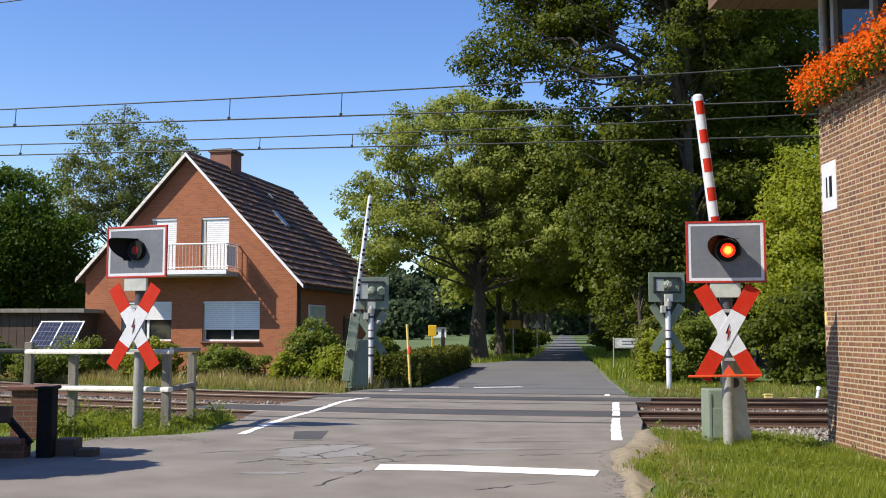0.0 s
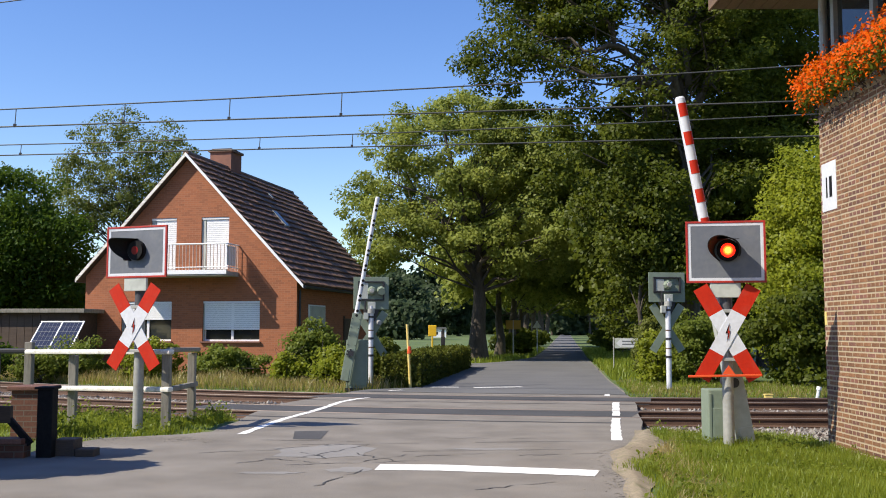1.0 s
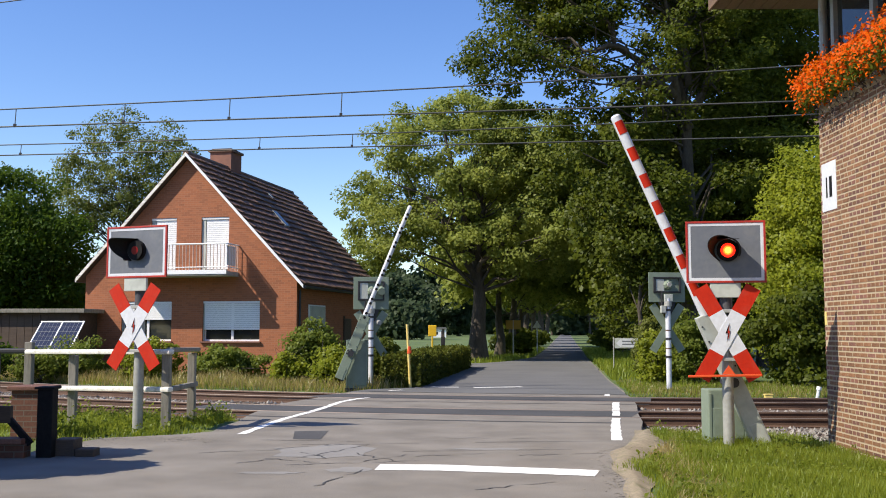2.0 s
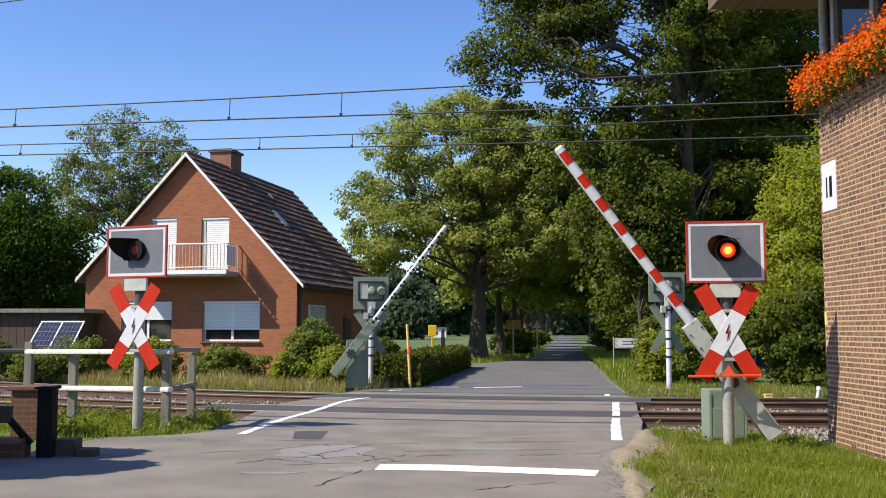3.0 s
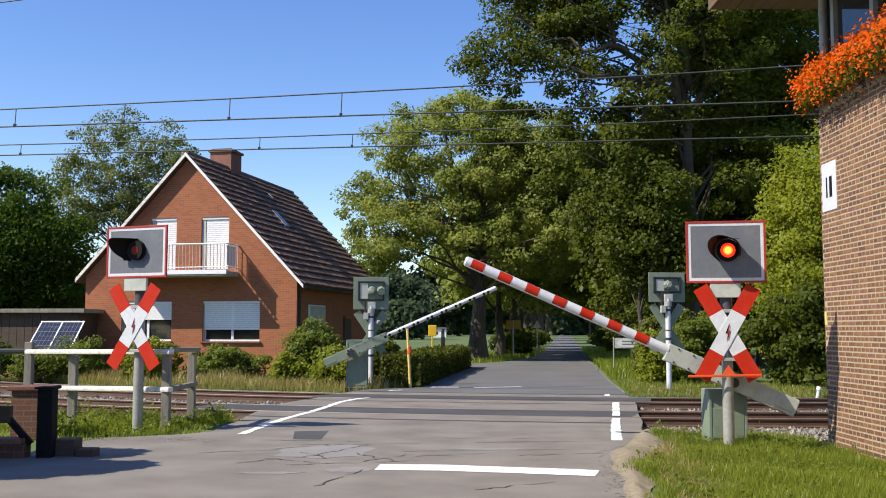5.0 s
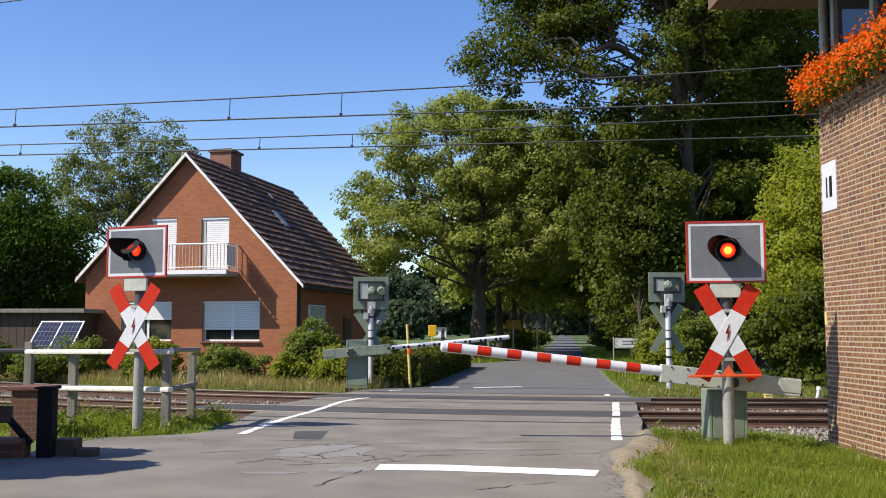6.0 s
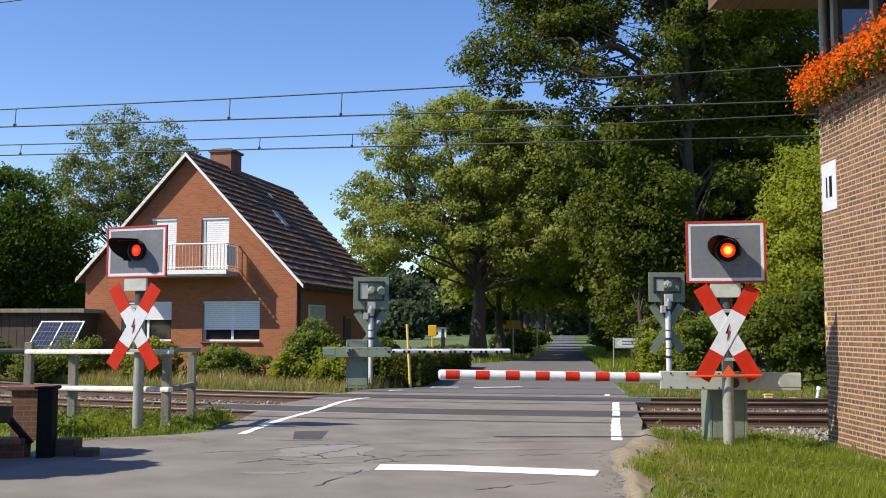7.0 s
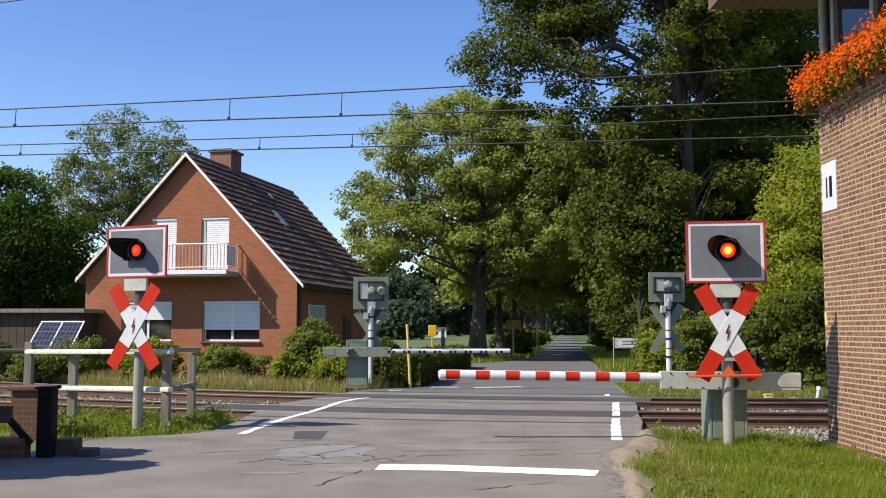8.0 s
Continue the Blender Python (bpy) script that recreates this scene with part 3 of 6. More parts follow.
def build_ground():
    xs = [-900, -400, -200, -110, -70, -45, -32] + [-26 + 0.65 * i for i in range(72)] + [24, 32, 45, 70, 110, 200, 400, 900]
    ys = [-60, -25, -8, 2, 6] + [8.0 + 0.5 * i for i in range(60)] + [40, 44, 48, 53, 60, 70, 85, 110, 150, 220, 350, 600, 1500]
    verts = [(x, y, ground_z(x, y) if abs(x) < 27 and 6 < y < 40 else -0.03) for y in ys for x in xs]
    n = len(xs)
    faces = [(j * n + i, j * n + i + 1, (j + 1) * n + i + 1, (j + 1) * n + i) for j in range(len(ys) - 1) for i in range(n - 1)]
    g = sheet("ground", verts, faces, "meadow", smooth=True)
    return tagged(g, "flat green meadow and grassy verge around the crossing", "ground", kind="structure")


build_ground()


def build_road():
    ys = sorted(set([y for y, _ in RIGHT_EDGE] + [y for y, _ in LEFT_EDGE] + list(range(14, 60, 2))))
    bm = bmesh.new()
    rows = []
    for y in ys:
        wob = 0.05 * math.sin(y * 2.1) + 0.04 * math.sin(y * 5.3 + 1)
        rows.append((bm.verts.new((edge(LEFT_EDGE, y) + wob, y, 0)), bm.verts.new((edge(RIGHT_EDGE, y) + 0.6 * wob, y, 0))))
    for a, b in zip(rows, rows[1:]):
        bm.faces.new((a[0], a[1], b[1], b[0]))
    r = bmesh.ops.extrude_face_region(bm, geom=bm.faces[:])
    bmesh.ops.translate(bm, verts=[v for v in r["geom"] if isinstance(v, bmesh.types.BMVert)], vec=(0, 0, -0.32))
    bmesh.ops.recalc_face_normals(bm, faces=bm.faces)
    road = part("road", bm, "asphalt")
    tagged(road, "worn grey asphalt country road running over the rails", "road", kind="structure")

    def stripe(points, width, z=0.005, mat="paint", name="road_marking", label="worn white painted line"):
        bm = bmesh.new()
        prev = None
        rng = random.Random(len(points) * 7 + int(width * 100))
        dense = []
        for (x0, y0), (x1, y1) in zip(points, points[1:]):
            k = max(2, int(math.hypot(x1 - x0, y1 - y0) / 0.18))
            dense += [(x0 + (x1 - x0) * i / k, y0 + (y1 - y0) * i / k) for i in range(k)]
        dense.append(points[-1])
        for i, (x, y) in enumerate(dense):
            a, b = dense[max(i - 1, 0)], dense[min(i + 1, len(dense) - 1)]
            t = Vector((b[0] - a[0], b[1] - a[1])).normalized()
            w0, w1 = width / 2 + rng.uniform(-0.012, 0.012), width / 2 + rng.uniform(-0.012, 0.012)
            cur = (bm.verts.new((x - t.y * w0, y + t.x * w0, z)), bm.verts.new((x + t.y * w1, y - t.x * w1, z)))
            if prev:
                bm.faces.new((prev[0], prev[1], cur[1], cur[0]))
            prev = cur
        return part(name, bm, mat, road, label)

    stripe([(-0.79, 12.08), (0.0, 12.02), (0.58, 11.87), (1.2, 11.72), (1.78, 11.56)], 0.50)
    stripe([(-3.20, 15.85), (-3.08, 17.3), (-2.94, 18.6), (-2.69, 20.0), (-2.52, 21.2), (-2.36, 22.8), (-2.12, 23.7), (-1.82, 24.3)], 0.15)
    stripe([(2.60, 14.95), (3.02, 17.5), (3.25, 18.7)], 0.16)
    stripe([(3.33, 19.2), (3.93, 22.7)], 0.15)
    stripe([(4.1, 24.9), (4.2, 25.5)], 0.14)
    stripe([(-0.36, 28.65), (0.45, 28.62)], 0.25, 0.009)
    stripe([(0.88, 28.45), (2.27, 28.8)], 0.25, 0.009)
    stripe([(-1.45, 27.0), (-1.1, 27.3)], 0.13, 0.009)

    def strip(off0, off1, z, mat, name, label, xa=None):
        """A band of paving along the rails, as wide as the road."""
        V, F = [], []
        for i in range(25):
            for off in (off0, off1):
                s = i / 24
                y = far_rail(0.5) - off
                p = rail_point(edge(LEFT_EDGE, y + 0.8) + 0.1 + s * (edge(RIGHT_EDGE, y) + 0.3 - edge(LEFT_EDGE, y + 0.8)), off, z)
                V.append(tuple(p))
        F = [(2 * i, 2 * i + 1, 2 * i + 3, 2 * i + 2) for i in range(24)]
        ob = sheet(name, V, F, mat, road)
        ob["label"] = label

    strip(0.10, 1.42, 0.004, "asphalt_new", "crossing_deck", "dark asphalt infill between the rails")
    strip(4.20, 5.52, 0.004, "asphalt_new", "crossing_deck", "dark asphalt infill between the rails")
    strip(2.30, 2.38, 0.004, "asphalt_new", "tar_joint", "black tar joint across the road")
    strip(6.70, 6.85, 0.004, "asphalt_new", "tar_joint", "black tar joint across the road")
    strip(-1.0, -0.9, 0.004, "asphalt_new", "tar_joint", "black tar joint across the road")

    far_rows = [y for y in ys if y >= 27.6]
    near_line = [(edge(LEFT_EDGE, 26.0) + 0.1, 26.6), (edge(RIGHT_EDGE, 25.6) - 0.05, 25.4)]
    V = [(x, y, 0.004) for x, y in near_line]
    for y in far_rows:
        V += [(edge(LEFT_EDGE, y) + 0.06, y, 0.004), (edge(RIGHT_EDGE, y) - 0.06, y, 0.004)]
    F = [(2 * i, 2 * i + 1, 2 * i + 3, 2 * i + 2) for i in range(len(far_rows))]
    sheet("far_surface", V, F, "asphalt_far", road)["label"] = "darker bluish asphalt beyond the rails"

    # repaired patches and cracks, irregular in outline
    def patch(cx, cy, rx, ry, mat, seed, label):
        rng = random.Random(seed)
        bm = bmesh.new()
        vs = []
        for i in range(16):
            a = 2 * math.pi * i / 16
            k = 1 + rng.uniform(-0.28, 0.2)
            vs.append(bm.verts.new((cx + math.cos(a) * rx * k, cy + math.sin(a) * ry * k, 0.003)))
        bm.faces.new(vs)
        part("road_patch", bm, mat, road, label)

    patch(-1.6, 13.7, 0.75, 0.75, "asphalt_patch", 3, "pale repaired patch of asphalt")
    patch(-1.1, 11.85, 0.26, 0.22, "asphalt_patch", 5, "pale repaired patch of asphalt")
    patch(-2.0, 11.6, 0.4, 0.1, "asphalt_patch", 8, "pale repaired patch of asphalt")
    patch(0.6, 13.9, 0.6, 0.12, "asphalt_patch", 9, "pale repaired patch of asphalt")
    # a darker four-cornered quad just above the road surface
    bm = bmesh.new()
    bm.faces.new([bm.verts.new((x, y, 0.0035)) for x, y in ((-2.27, 15.15), (-1.85, 15.10), (-1.87, 16.38), (-2.42, 16.30))])
    part("road_patch", bm, "asphalt_new", road, "dark four-cornered patch on the road")
    rng = random.Random(4)
    for x, y, a, ln in [(-1.9, 12.3, 0.2, 1.6), (-1.7, 13.2, 1.1, 1.4), (-0.6, 13.6, 0.1, 2.4), (-2.4, 13.9, 0.5, 1.2), (0.5, 14.7, 0.05, 3.4), (-1.0, 12.6, 0.9, 0.9), (-2.3, 12.9, -0.5, 0.9), (0.0, 15.3, -0.05, 1.4), (-1.5, 12.9, 2.2, 0.8), (-1.2, 13.4, -0.9, 1.1), (-0.4, 13.1, 0.3, 1.0), (-2.6, 12.4, 0.7, 1.3), (-2.0, 14.4, 0.1, 1.7), (1.0, 13.2, 0.15, 1.1), (-3.3, 13.4, 0.4, 1.2), (0.3, 10.4, 0.5, 1.0), (-1.4, 10.6, 1.2, 1.3), (-2.7, 15.0, -0.1, 1.6)]:
        pts = []
        for i in range(9):
            s = ln * i / 8
            pts.append((x + math.cos(a) * s + rng.uniform(-0.05, 0.05), y + math.sin(a) * s + rng.uniform(-0.05, 0.05)))
        stripe(pts, 0.018, 0.006, "asphalt_new", "crack", "dark crack in the asphalt")
    # sandy grit along the broken edges
    r2 = np.random.default_rng(21)
    V, F = [], []

    def fleck(x, y, r, z):
        o = len(V)
        k = int(r2.integers(5, 9))
        for i in range(k):
            w = 2 * math.pi * i / k
            q = r * r2.uniform(0.55, 1.2)
            V.append((x + math.cos(w) * q, y + math.sin(w) * q * 1.5, z))
        F.append(tuple(range(o, o + k)))
    # bare sand on the bank beside the road
    SV, SF = [], []
    for j in range(60):
        y = 8.8 + 0.13 * j
        wide = 0.27 + 0.05 * math.sin(y * 2.3) + 0.02 * math.sin(y * 5.7 + 1) + 0.24 * step(12.0, 13.4, y) * (1 - step(15.2, 16.4, y))
        for i in range(7):
            inner = -0.09 + 0.035 * math.sin(y * 1.9) + 0.025 * math.sin(y * 4.1)
            x = edge(RIGHT_EDGE, y) + inner + (wide - inner) * i / 6
            low = step(0.02, wide, x - edge(RIGHT_EDGE, y))
            SV.append((x, y, 0.0045 * (1 - low) + (ground_z(x, y) - 0.004) * low + (0.035 if 0 < low < 1 else 0) * (1 - low)))
    SF = [(j * 7 + i, j * 7 + i + 1, j * 7 + i + 8, j * 7 + i + 7) for j in range(59) for i in range(6)]
    sheet("sandy_edge", SV, SF, "sand", road, True)["label"] = "bare sandy strip along the road edge"
    for i in range(1500):
        u = r2.uniform()
        if u < 0.6:
            y = r2.uniform(8.6, 16.5)
            x = edge(RIGHT_EDGE, y) + 0.12 - abs(r2.normal()) * 0.20
        elif u < 0.85:
            x = r2.uniform(-5.6, -3.4)
            y = 15.5 - 0.25 * (x + 4.5) ** 2 - abs(r2.normal()) * 0.35
        else:
            x, y = r2.uniform(-4, 2.2), r2.uniform(10, 16)
        fleck(x, y, r2.uniform(0.004, 0.02) * (0.4 if u > 0.85 else 1), 0.0045 + 0.000001 * i)
    tagged(sheet("grit", V, F, "grit", road), "sandy grit at the broken road edge", kind="stuff")
    return road


build_road()


def build_tracks():
    prof = [(-0.065, -0.155), (0.065, -0.155), (0.065, -0.145), (0.012, -0.125), (0.012, -0.04), (0.034, -0.03), (0.034, -0.004), (-0.034, -0.004), (-0.034, -0.03), (-0.012, -0.04), (-0.012, -0.125), (-0.065, -0.145)]
    xs = [-70 + 2.0 * i for i in range(28)] + [-14 + 0.8 * i for i in range(32)] + [12 + 2 * i for i in range(25)]
    for off in (0.0, 4.1):
        th = thing("railway_track", Matrix(), "rusty railway track on dark ballast with polished rail heads", "railway track", "tracks of the line", "structure")
        for o in (off, off + 1.5):
            for name, outline, mat in (("rail", prof, "rust"), ("rail_head", [(-0.032, -0.003), (0.032, -0.003), (0.026, 0.007), (-0.026, 0.007)], "rail_top")):
                V, F = [], []
                k = len(outline)
                for x in xs:
                    for px, pz in outline:
                        V.append(tuple(rail_point(x, o + px, pz)))
                for i in range(len(xs) - 1):
                    F += [(i * k + j, i * k + (j + 1) % k, (i + 1) * k + (j + 1) % k, (i + 1) * k + j) for j in range(k)]
                sheet(name, V, F, mat, th)
        me = None
        x = -16.0
        while x < 16:
            p = rail_point(x, off + 0.75, -0.225)
            if not edge(LEFT_EDGE, p.y) + 0.2 < p.x < edge(RIGHT_EDGE, p.y) - 0.2:
                if me is None:
                    me = box(-0.13, 0.13, -1.3, 1.3, -0.08, 0.075, 0.01)
                    ob = part("sleeper", me, "sleeper", th)
                    me = ob.data
                else:
                    ob = new("sleeper", me)
                    ob.parent = th
                s = (far_rail(x + 0.1) - far_rail(x - 0.1)) / 0.2
                ob.matrix_basis = Matrix.Translation(p) @ pose(0, 0, 0, 0, 0, math.degrees(math.atan(s)))
            x += 0.63
    # bed and stones
    V, F = [], []
    bx = [-70 + 2.0 * i for i in range(66)]
    for x in bx:
        for off, z in ((-1.9, -0.17), (-1.0, -0.165), (2.8, -0.165), (6.6, -0.165), (7.5, -0.175)):
            V.append(tuple(rail_point(x, off, z)))
    F = [(i * 5 + j, i * 5 + j + 1, i * 5 + j + 6, i * 5 + j + 5) for i in range(len(bx) - 1) for j in range(4)]
    tagged(sheet("track_bed", V, F, "bed"), "brown stained ballast bed under the rails", "track bed", kind="structure")
    rng = np.random.default_rng(5)
    V, F = [], []
    count = 0
    while count < 9000:
        x, off = rng.uniform(-15, 13), rng.choice([rng.uniform(5.9, 7.9), rng.uniform(5.9, 7.9), rng.uniform(1.7, 3.9), rng.uniform(-1.7, -0.2)])
        p = rail_point(x, off, -0.155)
        if edge(LEFT_EDGE, p.y) - 0.1 < p.x < edge(RIGHT_EDGE, p.y) + 0.1:
            continue
        s = rng.uniform(0.022, 0.05)
        o = len(V)
        for d in ((1, 0, 0), (-1, 0, 0), (0, 1, 0), (0, -1, 0), (0, 0, 1), (0, 0, -1)):
            V.append(tuple(np.array(p) + np.array(d) * s * rng.uniform(0.6, 1.3, 3) + rng.normal(size=3) * s * 0.3))
        F += [(o, o + 2, o + 4), (o + 2, o + 1, o + 4), (o + 1, o + 3, o + 4), (o + 3, o, o + 4), (o + 2, o, o + 5), (o + 1, o + 2, o + 5), (o + 3, o + 1, o + 5), (o, o + 3, o + 5)]
        count += 1
    tagged(sheet("ballast_stones", V, F, "ballast"), "loose grey ballast stones beside the rails", "ballast", kind="stuff")


build_tracks()


# ---------------------------------------------------------------- overhead line
def build_wires():
    for label, z, p0, p1, lift0, lift1, drops in (
        ("near overhead line with messenger wire and droppers", 6.2, (-9.97, 21.96), (5.17, 19.72), 0.37, 0.62, (-9.62, -7.05, -4.65, -2.18)),
        ("far overhead line with messenger wire and droppers", 6.35, (-12.04, 26.45), (6.32, 24.10), 0.23, 0.42, (-11.4, -4.8, -2.35)),
    ):
        th = thing("overhead_line", Matrix(), label, "overhead line", "overhead lines of the railway", "structure")
        sl = (p1[1] - p0[1]) / (p1[0] - p0[0])
        at = lambda x, zz: (x, p0[1] + sl * (x - p0[0]), zz)
        up = lambda x: z + lift0 + (lift1 - lift0) * (x - p0[0]) / (p1[0] - p0[0]) + 0.0006 * (x + 3) ** 2
        cx = [-45, -30, -20, -15, -10, -5, 0, 5, 10, 15, 25, 40]
        tubes("contact_wire", [([at(x, z) for x in cx], [0.019] * len(cx))], "copper_wire", th)
        tubes("messenger_wire", [([at(x, up(x) if abs(x) < 16 else z + 1.4) for x in cx], [0.017] * len(cx))], "copper_wire", th)
        for x in drops:
            tubes("dropper", [([at(x, z), at(x + 0.02, up(x))], [0.011, 0.011])], "copper_wire", th)
            part("clamp", box(x - 0.03, x + 0.03, at(x, z)[1] - 0.02, at(x, z)[1] + 0.02, z - 0.01, z + 0.06), "dark_steel", th)


build_wires()
feeder = thing("feeder_cable", Matrix(), "single dark feeder cable above the track", "cable", kind="structure")
tubes("strand", [([(-30, 24.6, 9.25), (-20, 23.4, 9.15), (-10.35, 22.0, 9.05), (-9.0, 21.8, 9.15), (-2, 20.8, 9.6), (14, 19.0, 11.0)], [0.014] * 6)], "copper_wire", feeder)


# ---------------------------------------------------------------- crossing signals
def cross_outline(a, b, w):
    """A bar from a to b in x and z, of width w."""
    a, b = Vector(a), Vector(b)
    t = (b - a).normalized()
    n = Vector((-t.y, t.x)) * w / 2
    return [tuple(a + n), tuple(b + n), tuple(b - n), tuple(a - n)]


def make_saltire(parent, zc, half_w, half_h, width, y, back=False):
    """The crossing's saltire: white bars with red ends and a bolt in the middle."""
    for side, dy in ((-1, 0.0), (1, 0.012)):
        a, b = Vector((-half_w * side, zc + half_h)), Vector((half_w * side, zc - half_h))
        p = lambda s: tuple(a + (b - a) * s)
        if back:
            part("cross_arm", prism(cross_outline(a, b, width), 0.01, m=Matrix.Translation((0, y + dy, 0))), "green_metal", parent, "grey-green back of a cross arm")
            continue
        part("cross_arm", prism(cross_outline(p(0.285), p(0.715), width), 0.012, m=Matrix.Translation((0, y + dy, 0))), "white", parent, "white cross arm")
        part("red_end", prism(cross_outline(p(0.0), p(0.285), width), 0.012, m=Matrix.Translation((0, y + dy, 0))), "red", parent, "red end of the cross arm")
        part("red_end", prism(cross_outline(p(0.715), p(1.0), width), 0.012, m=Matrix.Translation((0, y + dy, 0))), "red", parent, "red end of the cross arm")
    if not back:
        bolt = [(0.035, 0.15), (-0.045, -0.01), (0.0, 0.0), (-0.02, -0.13), (0.045, 0.035), (0.0, 0.025)]
        part("bolt_mark", prism([(x * 0.8, zc + z) for x, z in bolt], 0.004, m=Matrix.Translation((0, y - 0.008, 0))), "black", parent, "black lightning bolt on the cross")
        part("bolt_mark", prism([(x * 0.4 + 0.012, zc + z * 0.8) for x, z in bolt], 0.004, m=Matrix.Translation((0, y - 0.012, 0))), "red", parent, "red lightning bolt on the cross")


SHUTTERS = []


def near_signal(base, turn, board, cross, post_h, label, hood_turn, bar, hood_from):
    """Warning signal seen from the front: board with hooded red lamp over the saltire, on a tube post."""
    th = thing("crossing_signal", pose(*base, 0, 0, turn), label, "railway signal", "signals at the crossing")
    z0, z1, hw = board
    zc, cw, ch, wid = cross
    part("post", rod((0, 0.13, -0.25), (0, 0.13, post_h), 0.085, 0.08, 20), "galvanised", th, "round galvanised post", True)
    # the shadow under the board, built as a dark wrap round the post
    part("post_shade_wrap", rod((0, 0.13, zc + 0.25), (0, 0.13, zc + ch + 0.05), 0.091, seg=20), "shade_wrap", th, "dark wrap standing in for the board's shadow on the post", True)
    for z in (zc - 0.42, zc + 0.3):
        part("clamp", box(-0.13, 0.13, -0.02, 0.05, z, z + 0.05, 0.008), "galvanised", th, "clamp holding the cross")
    bd = part("board", box(-hw + 0.075, hw - 0.075, 0.0, 0.03, z0 + 0.075, z1 - 0.075), "board_grey", th, "dark grey signal board")
    for nm, ins, wdt, y, mat in (("red_border", 0.0, 0.03, -0.012, "red_dark"), ("white_border", 0.03, 0.045, -0.004, "white")):
        x, a, b = hw - ins, z0 + ins, z1 - ins
        for bx in ((-x, x, b - wdt, b), (-x, x, a, a + wdt), (-x, -x + wdt, a + wdt, b - wdt), (x - wdt, x, a + wdt, b - wdt)):
            part(nm, box(bx[0], bx[1], y, 0.026, bx[2], bx[3], 0.003), mat, bd, nm.replace("_", " ") + " of the board")
    part("back_box", box(-hw + 0.12, hw - 0.12, 0.03, 0.16, z0 + 0.1, z1 - 0.1, 0.01), "green_metal", th)
    part("bracket", box(-0.24, 0.21, 0.0, 0.05, z0 - 0.22, z0 - 0.004, 0.01), "grey_metal", th, "pale grey bracket plate under the board")
    # lamp in its hood
    zl = (z0 + z1) / 2 + 0.02
    lamp = new("lamp")
    lamp.parent = th
    lamp.matrix_basis = pose(0.03, -0.012, zl, 0, 0, -4)
    bm = bmesh.new()
    segs, R, L0 = 20, 0.20, 0.52 if bar else 0.45
    ring = []
    for i in range(segs + 1):
        a = radians(hood_from + (238 - hood_from) * i / segs)
        low = 0.22 if bar else 0.45
        reach = L0 * (low + (1 - low) * max(0.0, math.cos(a - radians(128))) ** 0.8)
        c, s = math.cos(a), math.sin(a)
        ring.append([bm.verts.new((R * c, 0.0, R * s)), bm.verts.new((R * 0.98 * c, -reach, R * 0.98 * s)), bm.verts.new((R * 0.93 * c, -reach, R * 0.93 * s)), bm.verts.new((R * 0.93 * c, 0.0, R * 0.93 * s))])
    for a, b in zip(ring, ring[1:]):
        for k in range(4):
            bm.faces.new((a[k], a[(k + 1) % 4], b[(k + 1) % 4], b[k]))
    bmesh.ops.recalc_face_normals(bm, faces=bm.faces)
    part("hood", bm, "black", lamp, "long black hood", True).matrix_basis = pose(0, 0, 0, 0, 0, hood_turn)
    part("lamp_ring", rod((0, 0.03, 0), (0, -0.035, 0), 0.165, seg=28), "black", lamp, "black lamp ring")
    part("lamp_lens", rod((0, -0.034, 0), (0, -0.044, 0), 0.108 if bar else 0.095, 0.098 if bar else 0.085, 28), "lamp_glow", lamp, "glowing red lamp")
    part("lamp_bulb", rod((0, -0.043, 0), (0, -0.050, 0), 0.072 if bar else 0.05, 0.06 if bar else 0.04, 24), "lamp_core" if bar else "lamp_red", lamp, "bright middle of the lamp")
    if bar:
        part("filament", rod((0, -0.049, 0), (0, -0.055, 0), 0.05, 0.035, 24), "lamp_hot", lamp, "yellow glowing heart of the lamp")
    # added flap in place of blinking light; red middle paints the faint glow
    fm = rod((0, -0.006, -0.16), (0, 0.0, -0.16), 0.16, seg=28)
    rod((0, -0.009, -0.16), (0, -0.005, -0.16), 0.07, seg=20, bm=fm)
    flap = part("blink_flap", fm, "black", lamp, "added dark flap that covers the lamp to blink it, dim glow painted in its middle")
    flap.data.materials.append(M["flap_dim_red"])
    for f in flap.data.polygons:
        f.material_index = 1 if all((Vector((flap.data.vertices[v].co.x, flap.data.vertices[v].co.z + 0.16))).length < 0.08 for v in f.vertices) else 0
    flap.matrix_basis = pose(0, -0.062, 0.16)
    SHUTTERS.append(flap)
    make_saltire(th, zc, cw, ch, wid, -0.035)
    if bar:
        part("reflector_bar", box(-0.56, 0.50, -0.075, -0.05, zc - ch + 0.03, zc - ch + 0.065, 0.008, turn=pose(0, 0, 0, 0, -1.5, 0)), "red_orange", th, "thin orange bar below the cross")
        part("bar_boss", prism([(-0.09, zc - ch + 0.07), (0.09, zc - ch + 0.07), (0.0, zc - ch + 0.2)], 0.03, m=Matrix.Translation((0, -0.055, 0))), "red_orange", th, "orange bar holder")
    return th


near_signal((4.24, 14.78, -0.12), -10, (2.47, 3.40, 0.58), (1.725, 0.385, 0.68, 0.23), 2.5, "crossing signal with red lamp and red-white cross on grey post", -15, True, -28)
near_signal((-5.09, 16.37, -0.03), -22, (2.54, 3.40, 0.61), (1.73, 0.435, 0.66, 0.24), 2.6, "weathered crossing signal with red-white cross beside the fence", -32, False, 78)


